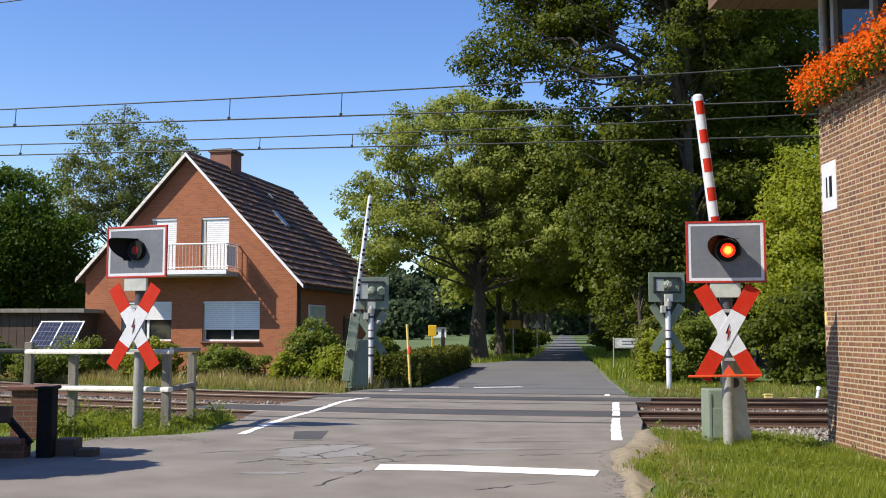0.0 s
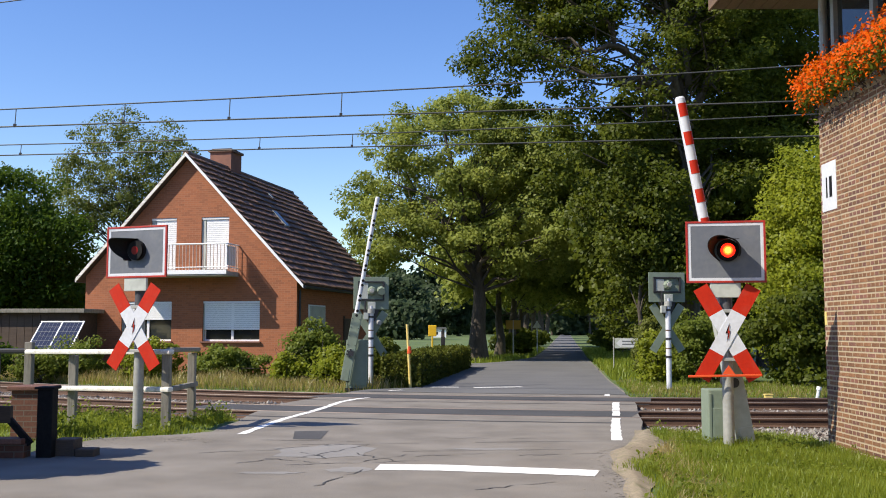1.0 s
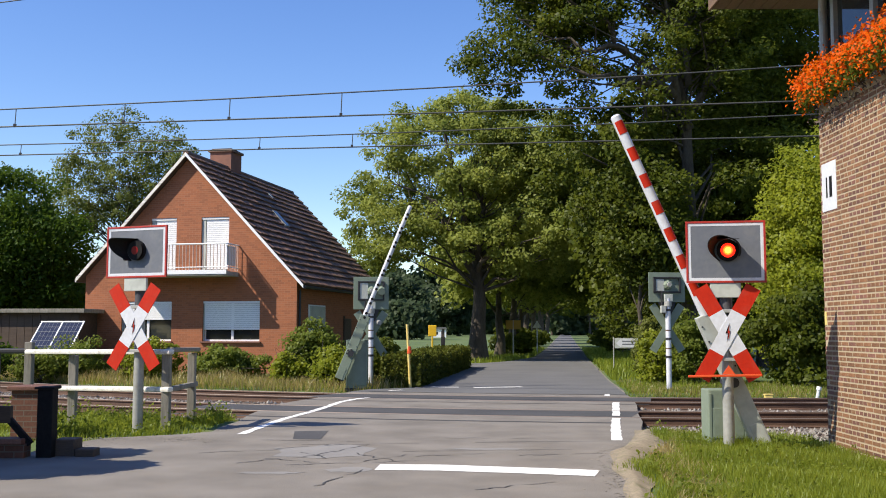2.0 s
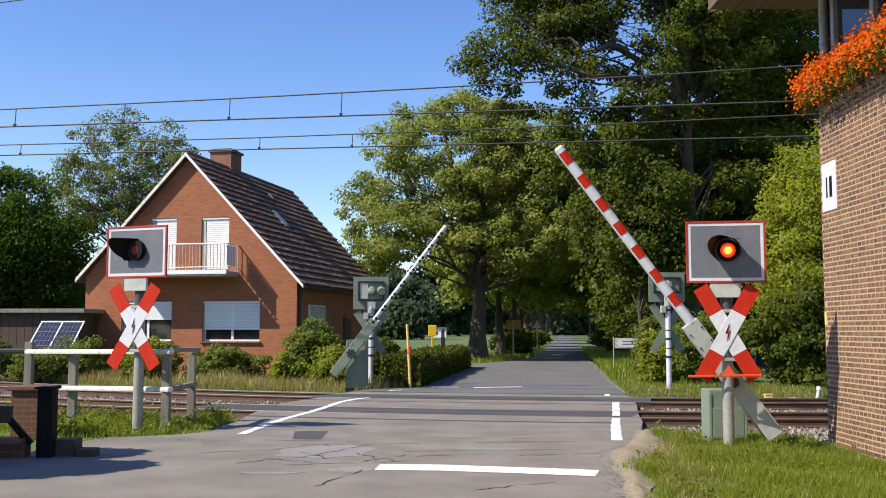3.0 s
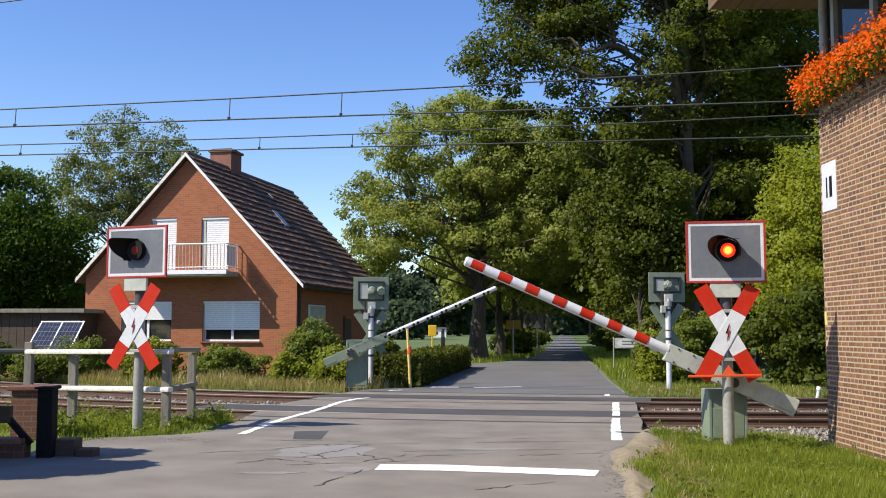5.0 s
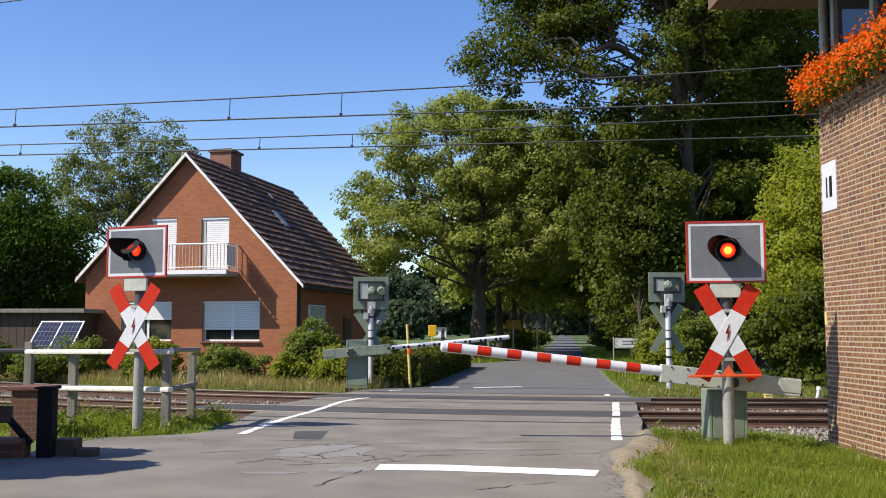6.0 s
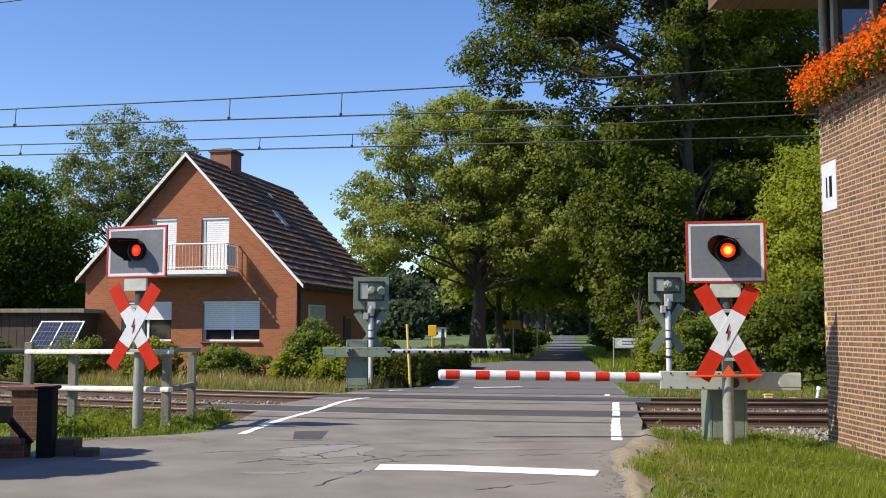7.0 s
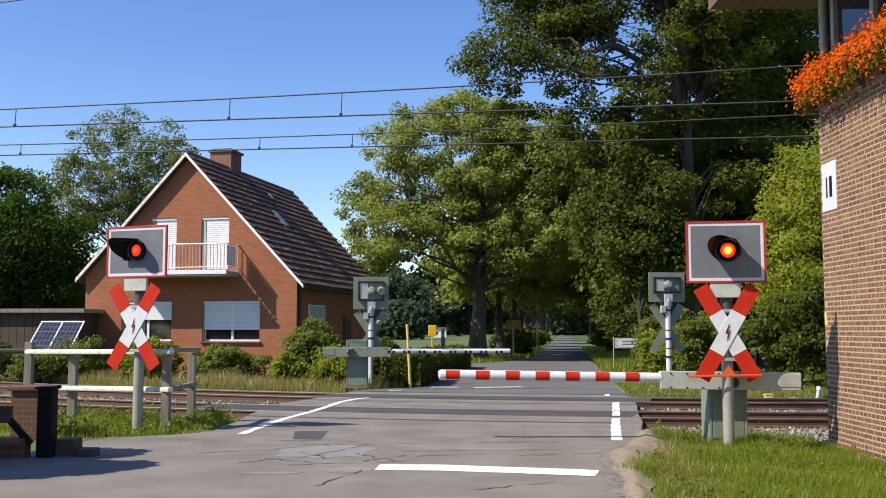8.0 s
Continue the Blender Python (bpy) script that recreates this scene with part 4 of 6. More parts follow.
def far_signal(base, board, label, turn):
    """Warning signal seen from behind."""
    th = thing("crossing_signal", pose(*base, 0, 0, turn), label, "railway signal", "signals at the crossing")
    z0, z1, hw = board
    part("post", rod((0, 0, -0.1), (0, 0, z0 + 0.1), 0.075, seg=16), "white", th, "pale round post", True)
    part("foot_plate", box(-0.2, 0.2, -0.2, 0.2, -0.06, 0.03, 0.01), "dark_steel", th, "dark foot plate")
    for z in (0.9, 1.4, z0 - 0.25):
        part("clamp", rod((0, 0, z), (0, 0, z + 0.06), 0.085, seg=16), "dark_steel", th)
    part("board", box(-hw, hw, 0.06, 0.09, z0, z1, 0.006), "green_metal", th, "grey-green back of the signal board")
    a, b, c, d = -hw + 0.13, hw - 0.13, z0 + 0.26, z1 - 0.13
    for bx in ((a, b, d - 0.04, d), (a, b, c, c + 0.04), (a, a + 0.05, c, d), (b - 0.05, b, c, d)):
        part("frame", box(bx[0], bx[1], 0.0, 0.058, bx[2], bx[3], 0.006), "dark_steel", th)
    part("lamp_back", rod((0.02, 0.058, (c + d) / 2), (0.02, -0.10, (c + d) / 2), 0.15, 0.09, 8), "green_metal", th, "grey-green back of the lamp")
    part("lamp_cap", rod((0.02, -0.10, (c + d) / 2), (0.02, -0.13, (c + d) / 2), 0.07, 0.06, 12), "galvanised", th)
    part("cable_box", box(-0.1, 0.13, -0.06, 0.058, z0 + 0.02, z0 + 0.22, 0.01), "grey_metal", th)
    part("conduit", rod((-0.17, 0.02, z0 - 0.08), (-0.17, 0.02, c), 0.025, seg=8), "dark_steel", th)
    part("bracket", prism([(-0.26, z0 + 0.02), (0.26, z0 + 0.02), (0.12, z0 - 0.34), (-0.12, z0 - 0.34)], 0.02, m=Matrix.Translation((0, 0.062, 0))), "dark_steel", th, "dark bracket below the board")
    part("junction_box", box(-0.22, -0.08, -0.10, 0.02, z0 - 0.30, z0 - 0.10, 0.012), "grey_metal", th, "small grey junction box")
    part("inner_panel", box(a + 0.06, a + 0.30, 0.02, 0.056, c + 0.05, d - 0.05, 0.006), "grey_metal", th, "pale plate behind the board")
    for z in (1.15, 1.65):
        part("band", rod((0, 0, z), (0, 0, z + 0.03), 0.079, seg=16), "rust", th, "rusty band on the post")
    part("collar", rod((0, 0, z0 - 0.12), (0, 0, z0 + 0.02), 0.105, seg=14), "galvanised", th)
    make_saltire(th, z0 - 0.72, 0.42, 0.64, 0.22, 0.09, back=True)
    return th


far_signal((6.27, 27.6, -0.03), (2.45, 3.28, 0.52), "crossing signal seen from behind on a pale post by the hedge", 6)
fs = far_signal((-2.12, 29.2, -0.03), (2.28, 3.24, 0.52), "crossing signal seen from behind next to the far barrier", 6)
part("lamp_back", rod((0.30, 0.058, 2.84), (0.30, -0.12, 2.80), 0.14, 0.11, 8), "green_metal", fs, "grey-green back of a second lamp")
part("siren", rod((0.22, 0.03, 1.9), (0.25, -0.1, 1.88), 0.09, 0.06, 14), "galvanised", fs, "small round siren")


# ---------------------------------------------------------------- barriers
ARMS = []


def barrier(base, side, pivot, ped, length, root, tail, radius, bands, label, band_w, front):
    """Half barrier: steel pedestal, and an arm of a box and a banded pole that swings up about its pivot. side -1: the pole points to -x."""
    th = thing("level_crossing_barrier", pose(*base), label, "barrier", "barriers at the crossing")
    x0, x1, top = ped
    part("pedestal", box(x0, x1, -0.02, 0.42, 0.02, top, 0.02), "green_metal", th, "grey-green steel pedestal")
    part("door_panel", box(x0 + 0.06, x1 - 0.06, -0.03, -0.015, 0.12, top - 0.28, 0.006), "green_metal", th)
    part("foot", box(x0 - 0.02, x1 + 0.02, -0.04, 0.44, -0.12, 0.05, 0.01), "dark_steel", th, "dark foot frame")
    for x in (x0 + 0.03, x1 - 0.03):
        part("corner_strip", box(x - 0.02, x + 0.02, -0.035, -0.015, 0.06, top - 0.06, 0.005), "green_metal", th)
    hub_y = front
    arm_box = box(min(-side * tail, side * root), max(-side * tail, side * root), hub_y - 0.07, hub_y + 0.07, -0.11, 0.16, 0.012)
    arm = part("arm", arm_box, "grey_metal" if side < 0 else "green_metal", th, "grey-green steel arm box")
    arm.matrix_basis = pose(*pivot)
    part("hub", rod((0, hub_y - 0.12, 0), (0, 0.3, 0), 0.075, seg=18), "dark_steel", arm, "dark pivot hub")
    if side > 0:
        part("hub_plate", rod((0, hub_y - 0.071, 0.02), (0, hub_y - 0.10, 0.02), 0.13, 0.12, 12), "green_metal", arm, "round hub plate")
    for k in range(6 if side > 0 else 0):
        w = math.pi * k / 3
        part("hub_bolt", rod((0.09 * math.cos(w), hub_y - 0.098, 0.02 + 0.09 * math.sin(w)), (0.09 * math.cos(w), hub_y - 0.13, 0.02 + 0.09 * math.sin(w)), 0.028, seg=6), "dark_steel", arm)
    part("weight", box(-side * (tail - 0.34), -side * (tail + 0.004), hub_y - 0.078, hub_y + 0.078, -0.06, 0.14, 0.01), "grey_metal" if side < 0 else "green_metal", arm, "counterweight plate")
    part("end_cap", box(-side * (tail + 0.006), -side * (tail + 0.035), hub_y - 0.05, hub_y + 0.05, -0.09, 0.0, 0.01), "dark_steel", arm)
    for k in range(4):
        bx = side * root * (0.2 + 0.22 * k)
        for zz in (-0.08, 0.13):
            part("bolt", rod((bx, hub_y - 0.07, zz), (bx, hub_y - 0.085, zz), 0.014, seg=6), "dark_steel", arm)
    part("pole", rod((side * (root - 0.02), hub_y, 0.055), (side * length, hub_y, 0.062), radius * 0.98, radius, 24), "white", arm, "white round pole", True)
    part("pole_tip", rod((side * length, hub_y, 0.062), (side * (length + 0.03), hub_y, 0.062), radius, radius * 0.7, 24), "white", arm)
    part("pole_socket", rod((side * (root - 0.03), hub_y, 0.055), (side * (root + 0.14), hub_y, 0.055), radius * 0.86, seg=20), "white", arm)
    for b in bands:
        if side < 0:
            bm = bmesh.new()
            # a red foil band wrapped round the front of the pole
            r = radius + 0.004
            n0 = []
            for i in range(15):
                a = radians(-140 + 112 * i / 14)
                n0.append((math.cos(a) * r, math.sin(a) * r))
            vs = [[bm.verts.new((side * (b + dx), hub_y + s, 0.060 + c)) for c, s in n0] for dx in (-band_w / 2, band_w / 2)]
            for i in range(14):
                bm.faces.new((vs[0][i], vs[0][i + 1], vs[1][i + 1], vs[1][i]))
            bmesh.ops.recalc_face_normals(bm, faces=bm.faces)
            part("red_band", bm, "red", arm, "red foil band on the pole", True)
        else:
            for dx in (-0.06, 0.07):
                part("rivet", rod((side * (b + dx), hub_y - radius - 0.012, 0.035), (side * (b + dx), hub_y, 0.035), 0.040, seg=10), "red_orange" if b < 0 else "black", arm, "dark round fixing on the back of the pole")
    ARMS.append(arm)
    return th


barrier((4.35, 15.25, -0.12), -1, (0.03, -0.06, 0.975), (-0.30, 0.30, 0.86), 4.42, 1.10, 1.02, 0.079, [4.235 - 0.452 * k for k in range(7)], "raised level crossing barrier with red and white banded pole", 0.21, -0.10)
barrier((-2.43, 28.0, -0.03), 1, (-0.14, -0.10, 1.03), (-0.30, 0.30, 1.40), 4.43, 1.12, 0.78, 0.062, [4.13 - 0.43 * k for k in range(8)], "level crossing barrier seen from behind with a slender white pole", 0.2, -0.10)


# ---------------------------------------------------------------- the brick house across the tracks
def build_house():
    W, D2, EAVE, APEX = 8.98, 11.3, 3.56, 8.45
    RU = -W / 2 - 0.12
    th = thing("house", pose(-5.62, 38.0, 0.0, 0, 0, -11.9), "gabled red brick house with white rolled-down shutters and a balcony", "house")

    def gable_z(u):
        return EAVE + (APEX - EAVE) * (1 - abs(u - RU) / (W / 2 + 0.12))
    # front wall with its openings cut through: built from upright panels between the openings
    holes = [(-6.16, -5.06, 3.95, 6.08), (-4.0, -2.83, 3.95, 6.08), (-3.88, -1.5, 1.2, 2.77), (-7.36, -5.2, 1.2, 2.77)]
    cuts = sorted({-W, 0.0, RU} | {h[0] for h in holes} | {h[1] for h in holes})
    bm = bmesh.new()
    for a, b in zip(cuts, cuts[1:]):
        spans, z = [], -0.3
        for h in sorted((h for h in holes if h[0] <= a + 1e-6 and h[1] >= b - 1e-6), key=lambda h: h[2]):
            spans.append((z, h[2]))
            z = h[3]
        for lo, hi in spans:
            prism([(a, lo), (b, lo), (b, hi), (a, hi)], 0.3, bm)
        prism([(a, z), (b, z), (b, gable_z(b)), (a, gable_z(a))], 0.3, bm)
    bmesh.ops.remove_doubles(bm, verts=bm.verts, dist=0.0005)
    part("front_wall", bm, "house_brick", th, "red brick gable wall")
    part("side_wall", box(-0.3, -0.002, 0.302, D2, -0.3, EAVE + 0.05), "house_brick", th, "red brick side wall")
    part("side_wall", box(-W + 0.002, -W + 0.3, 0.302, D2, -0.3, EAVE + 0.05), "house_brick", th, "red brick side wall")
    part("back_wall", prism([(-W + 0.31, -0.3), (-0.31, -0.3), (-0.31, EAVE), (RU, APEX - 0.4), (-W + 0.31, EAVE)], 0.3, m=Matrix.Translation((0, D2 - 0.302, 0))), "house_brick", th, "red brick back wall")
    # roof: two slabs, each with rows of tiles laid in courses
    over = 0.33
    tile_kinds = {}

    def tile_mesh(w, ln, lip):
        me = bpy.data.meshes.new("roof_tile")
        row = ((0.005, 0.0), (0.09, 0.035), (0.2, 0.035), (w - 0.005, 0.0))
        V = [(0, v, 0.0 + h) for v, h in row] + [(ln + 0.03, v, lip + h) for v, h in row] + [(ln + 0.03, 0.005, -0.01), (ln + 0.03, w - 0.005, -0.01)]
        me.from_pydata(V, [], [(0, 4, 5, 1), (1, 5, 6, 2), (2, 6, 7, 3), (4, 8, 9, 7, 6, 5)])
        me.materials.append(M["roof_tile_single"])
        return me
    for sd in (1, -1):
        run = W / 2 + 0.12 + (over if sd > 0 else 0.02)
        k = (APEX - EAVE) / (W / 2 + 0.12)
        ang = math.atan(k)
        slab = prism([(RU, APEX + 0.05), (RU + sd * run, APEX + 0.05 - run * k), (RU + sd * run, APEX + 0.15 - run * k), (RU, APEX + 0.15)], D2 + 0.53, m=Matrix.Translation((0, -0.25, 0)))
        roof = part("roof_slope", slab, "wood_dark", th, "dark boarded roof slope")
        V, F = [], []
        rng = random.Random(12 + sd)
        length = run / math.cos(ang)
        n_rows = 19
        dirx, dirz = sd * math.cos(ang), -math.sin(ang)
        nx, nz = sd * math.sin(ang), math.cos(ang)
        for r in range(n_rows):
            s0, s1 = length * r / n_rows - 0.03, length * (r + 1) / n_rows
            v = -0.27
            while v < D2 + 0.27:
                w = 0.30
                if sd > 0 and v < 4.0:
                    kind = rng.randrange(3)
                    if kind not in tile_kinds:
                        tile_kinds[kind] = tile_mesh(w, length / n_rows, 0.08 + 0.015 * kind)
                    ob = new("roof_tile", tile_kinds[kind])
                    ob.parent = roof
                    ob.matrix_basis = Matrix(((dirx, 0, nx, RU + dirx * s0 + nx * 0.01), (0, 1, 0, v), (dirz, 0, nz, APEX + 0.15 + dirz * s0 + nz * 0.01), (0, 0, 0, 1)))
                    v += w
                    continue
                h0, h1 = 0.01 + rng.uniform(0, 0.01), 0.085 + rng.uniform(0, 0.03)
                o = len(V)
                for s, h in ((s0, h0), (s1, h1)):
                    for vv, hh in ((v + 0.005, 0.0), (v + 0.09, 0.035), (v + 0.2, 0.035), (v + w - 0.005, 0.0)):
                        V.append((RU + dirx * s + nx * (h + hh), vv, APEX + 0.15 + dirz * s + nz * (h + hh)))
                for vv in (v + 0.005, v + w - 0.005):
                    V.append((RU + dirx * s1 + nx * 0.0, vv, APEX + 0.15 + dirz * s1))
                F += [(o, o + 1, o + 5, o + 4), (o + 1, o + 2, o + 6, o + 5), (o + 2, o + 3, o + 7, o + 6), (o + 4, o + 5, o + 6, o + 7, o + 9, o + 8)]
                v += w
        tiles = sheet("roof_tiles", V, F, "roof_tile", roof)
        tagged(tiles, "dark brown clay roof tiles", kind="stuff")
        # white bargeboard at the gable
        t = 0.14 if sd > 0 else 0.16
        board = prism([(RU, APEX + 0.20), (RU + sd * (run + 0.03), APEX + 0.20 - (run + 0.03) * k), (RU + sd * (run + 0.03), APEX + 0.20 - t - (run + 0.03) * k), (RU, APEX + 0.20 - t)], 0.04, m=Matrix.Translation((0, -0.30, 0)))
        # the left board's greyer material stands in for the weaker light there
        part("bargeboard", board, "plaster_white" if sd > 0 else "wood_white", roof, "white painted bargeboard" if sd > 0 else "white bargeboard with its weaker light put into a greyer tone")
        part("gutter", rod((RU + sd * (run + 0.06), -0.23, APEX + 0.07 - run * k), (RU + sd * (run + 0.06), D2 + 0.25, APEX + 0.07 - run * k), 0.065, seg=10), "dark_steel", roof, "dark rain gutter", True)
    part("ridge", rod((RU, -0.26, APEX + 0.19), (RU, D2 + 0.28, APEX + 0.19), 0.11, seg=8), "roof_tile", th, "dark ridge tiles")
    # skylights
    for s, v, a, b in ((3.05, 4.6, 0.5, 0.95), (1.3, 6.4, 0.22, 0.35)):
        k = (APEX - EAVE) / (W / 2 + 0.12)
        ang = math.atan(k)
        m = Matrix.Translation((RU + math.cos(ang) * s, v, APEX + 0.22 - math.sin(ang) * s)) @ pose(0, 0, 0, 0, math.degrees(ang), 0)
        part("skylight_frame", box(-b / 2, b / 2, -a / 2, a / 2, 0.0, 0.09, 0.01, turn=m), "galvanised", th, "grey metal skylight frame")
        part("skylight_pane", box(-b / 2 + 0.05, b / 2 - 0.05, -a / 2 + 0.05, a / 2 - 0.05, 0.092, 0.098, turn=m), "pane", th, "glass skylight pane")
    # chimney
    ch = part("chimney", box(RU - 0.78, RU + 0.20, 3.6, 4.7, 7.4, 9.36), "brick_dark", th, "dark brick chimney")
    part("chimney_cap", box(RU - 0.86, RU + 0.28, 3.52, 4.78, 9.36, 9.47, 0.02), "roof_tile", ch, "flat chimney cap")
    part("chimney_slab", box(RU - 0.74, RU + 0.16, 3.66, 4.64, 9.47, 9.53, 0.01), "dark_steel", ch, "dark cover over the flue")
    for i in range(4):
        z = 8.55 - 0.22 * i
        part("flashing", box(RU + 0.202, RU + 0.215, 3.6, 4.7, z - 0.55, z - 0.30, 0.003), "galvanised", ch, "grey flashing step")
        part("flashing", box(RU - 0.20 + 0.11 * i, RU - 0.09 + 0.11 * i, 3.585, 3.598, z - 0.26, z + 0.02, 0.003), "plaster_white", ch, "pale stepped flashing")
    # windows and doors in the gable
    for i, (a, b, z0, z1) in enumerate(holes):
        upper = z0 > 3
        w = new("balcony_door" if i == 1 else "window")
        w.parent = th
        w.matrix_basis = Matrix.Translation((0, 0, 0))
        # near-black board instead of a room without light
        part("reveal_back", box(a + 0.01, b - 0.01, 0.27, 0.296, z0 + 0.01, z1 - 0.01), "pane", w, "dark sheet in place of the unlit room behind the glass")
        fr = 0.07
        for bx in ((a + 0.005, a + fr, z0, z1), (b - fr, b - 0.005, z0, z1), (a + fr, b - fr, z1 - fr, z1 - 0.005), (a + fr, b - fr, z0 + 0.005, z0 + fr)):
            part("window_frame", box(bx[0], bx[1], 0.17, 0.25, bx[2], bx[3]), "plaster_white", w, "white window frame")
        if not upper:
            part("mullion", box((a + b) / 2 - 0.05, (a + b) / 2 + 0.05, 0.16, 0.24, z0 + fr, z1 - fr), "plaster_white", w, "white mullion")
            part("window_sill", box(a - 0.06, b + 0.06, -0.09, 0.16, z0 - 0.07, z0 - 0.002, 0.01), "brick_dark", w, "brown tiled sill")
        part("pane", box(a + fr, b - fr, 0.2, 0.21, z0 + fr, z1 - fr), "pane", w, "window glass")
        # rolling shutter, slat by slat, lowered most of the way
        lowest = z0 + (0.04 if upper else (0.40 if i == 2 else 0.78))
        z, n = z1 - 0.03, 0
        sw = (a + 0.19, b - 0.02) if upper else (a + 0.03, b - 0.03)
        part("shutter_box", box(a + 0.01, b - 0.01, 0.03, 0.16, z1 - 0.09, z1 - 0.01), "plaster_white", w, "white shutter box")
        while z - 0.075 > lowest:
            part("slat", box(sw[0], sw[1], 0.075, 0.10, z - 0.072, z, 0.006), "plaster_white", w)
            z -= 0.078
        part("guide", box(a + 0.012, a + (0.17 if upper else 0.05), 0.06, 0.13, z0 + 0.02, z1 - 0.1), "grey_metal", w, "grey shutter guide")
    # balcony
    bal = new("balcony")
    bal.parent = th
    x0, x1, dp = -6.9, -2.40, 1.18
    part("slab", box(x0, x1, -dp, -0.004, 3.70, 3.88, 0.01), "concrete", bal, "pale concrete balcony slab")
    part("slab_edge", box(x0 - 0.02, x1 + 0.02, -dp - 0.03, -dp - 0.002, 3.76, 3.92, 0.006), "plaster_white", bal, "white slab edge")
    for z, r in ((4.92, 0.03), (4.03, 0.02)):
        part("rail", rod((x0, -dp + 0.03, z), (x1, -dp + 0.03, z), r, seg=8), "plaster_white", bal, "white railing bar")
        part("rail", rod((x1, -dp + 0.03, z), (x1, -0.02, z), r, seg=8), "plaster_white", bal, "white railing bar")
        part("rail", rod((x0, -dp + 0.03, z), (x0, -0.02, z), r, seg=8), "plaster_white", bal, "white railing bar")
    x = x0
    while x <= x1 + 0.01:
        part("baluster", rod((x, -dp + 0.03, 3.9), (x, -dp + 0.03, 4.91), 0.016, seg=6), "rail_paint", bal)
        x += 0.142
    y = -dp + 0.18
    while y < -0.05:
        part("baluster", rod((x1, y, 3.9), (x1, y, 4.91), 0.016, seg=6), "rail_paint", bal)
        y += 0.15
    part("corner_panel", box(x1 - 0.03, x1 + 0.0, -dp + 0.06, -0.3, 4.1, 4.85), "plaster_white", bal, "white side panel of the balcony")
    # plain box added where a dark folded chair stands
    part("chair_box", box(-5.6, -5.3, -dp + 0.06, -dp + 0.3, 4.0, 4.75, 0.02), "wood_dark", bal, "dark box standing in for a folded chair on the balcony")
    # side openings under the eave
    sw = new("window")
    sw.parent = th
    part("window_frame", box(0.0, 0.05, 1.3, 3.3, 1.1, 2.65, 0.01), "plaster_white", sw, "white window frame")
    part("shutter", box(0.05, 0.07, 1.4, 3.2, 1.2, 2.6), "grey_metal", sw, "grey closed shutter")
    sd = new("side_doorway")
    sd.parent = th
    # open doorway's inner darkness, put in as a dark sheet
    part("doorway_sheet", box(0.0, 0.04, 6.0, 7.0, 0.05, 2.15, 0.01), "wood_dark", sd, "dark sheet standing in for the unlit open doorway")
    part("door_frame", box(0.0, 0.06, 5.9, 5.995, 0.0, 2.25), "wood_dark", sd)
    part("downpipe", rod((0.06, 0.2, 0.0), (0.06, 0.2, 3.2), 0.045, seg=10), "dark_steel", th, "dark downpipe")


build_house()


def build_shed():
    th = thing("shed", pose(-16.2, 38.5, 0.0, 0, 0, -6), "low dark garden shed with a flat roof", "shed")
    part("wall", box(-3.5, 2.2, 0.0, 3.0, -0.1, 2.30), "wood_dark", th, "dark plank wall")
    for i in range(18):
        part("plank", box(-3.5 + 0.316 * i, -3.5 + 0.316 * i + 0.3, -0.025, -0.002, 0.0, 2.25), "wood_dark", th)
    part("roof", box(-3.8, 2.5, -0.3, 3.3, 2.30, 2.46, 0.02), "wood_grey", th, "grey flat roof edge")
    part("window_pane", box(-2.8, -1.7, -0.05, -0.03, 1.25, 1.9), "plaster_white", th, "pale shed window")


build_shed()


def build_solar():
    th = thing("solar_panel", pose(-14.55, 36.2, 0.56, 0, 0, -4) @ Matrix.Scale(0.83, 4), "tilted pair of solar panels with silver frames in the garden", "solar panel")
    t = pose(0, 0, 0, 42, 0, 0)
    part("back_sheet", box(-1.0, 1.0, 0.0, 2.5, 0.0, 0.03, turn=t), "galvanised", th, "silver backing of the panel")
    for x in (-1.02, -0.03, 0.96):
        part("frame_bar", box(x, x + 0.06, 0.0, 2.5, 0.028, 0.06, 0.004, turn=t), "plaster_white", th, "pale frame bar")
    for y in (0.0, 0.52, 2.45):
        part("frame_bar", box(-1.0, 1.0, y, y + 0.05, 0.026, 0.056, 0.004, turn=t), "plaster_white", th, "pale frame bar")
    for i in range(10):
        for j in range(8):
            x = -0.945 + 0.182 * i + (0.072 if i > 4 else 0)
            y = (0.06 + 0.23 * j) if j < 2 else (0.59 + 0.308 * (j - 2))
            part("cell", box(x, x + 0.168, y, y + (0.215 if j < 2 else 0.292), 0.031, 0.036, turn=t), "solar", th)
    for x in (-0.8, 0.8):
        part("leg", rod((x, 1.55, -0.75), (x, 1.55, 1.36), 0.03, seg=8), "galvanised", th)
        part("leg", rod((x, 0.03, -0.75), (x, 0.03, 0.02), 0.03, seg=8), "galvanised", th)


build_solar()


# ---------------------------------------------------------------- signal box on the right
WALL_X, WALL_Y, WALL_TOP, WALL_SCALE = 6.05, 15.70, 5.05, 1.0425


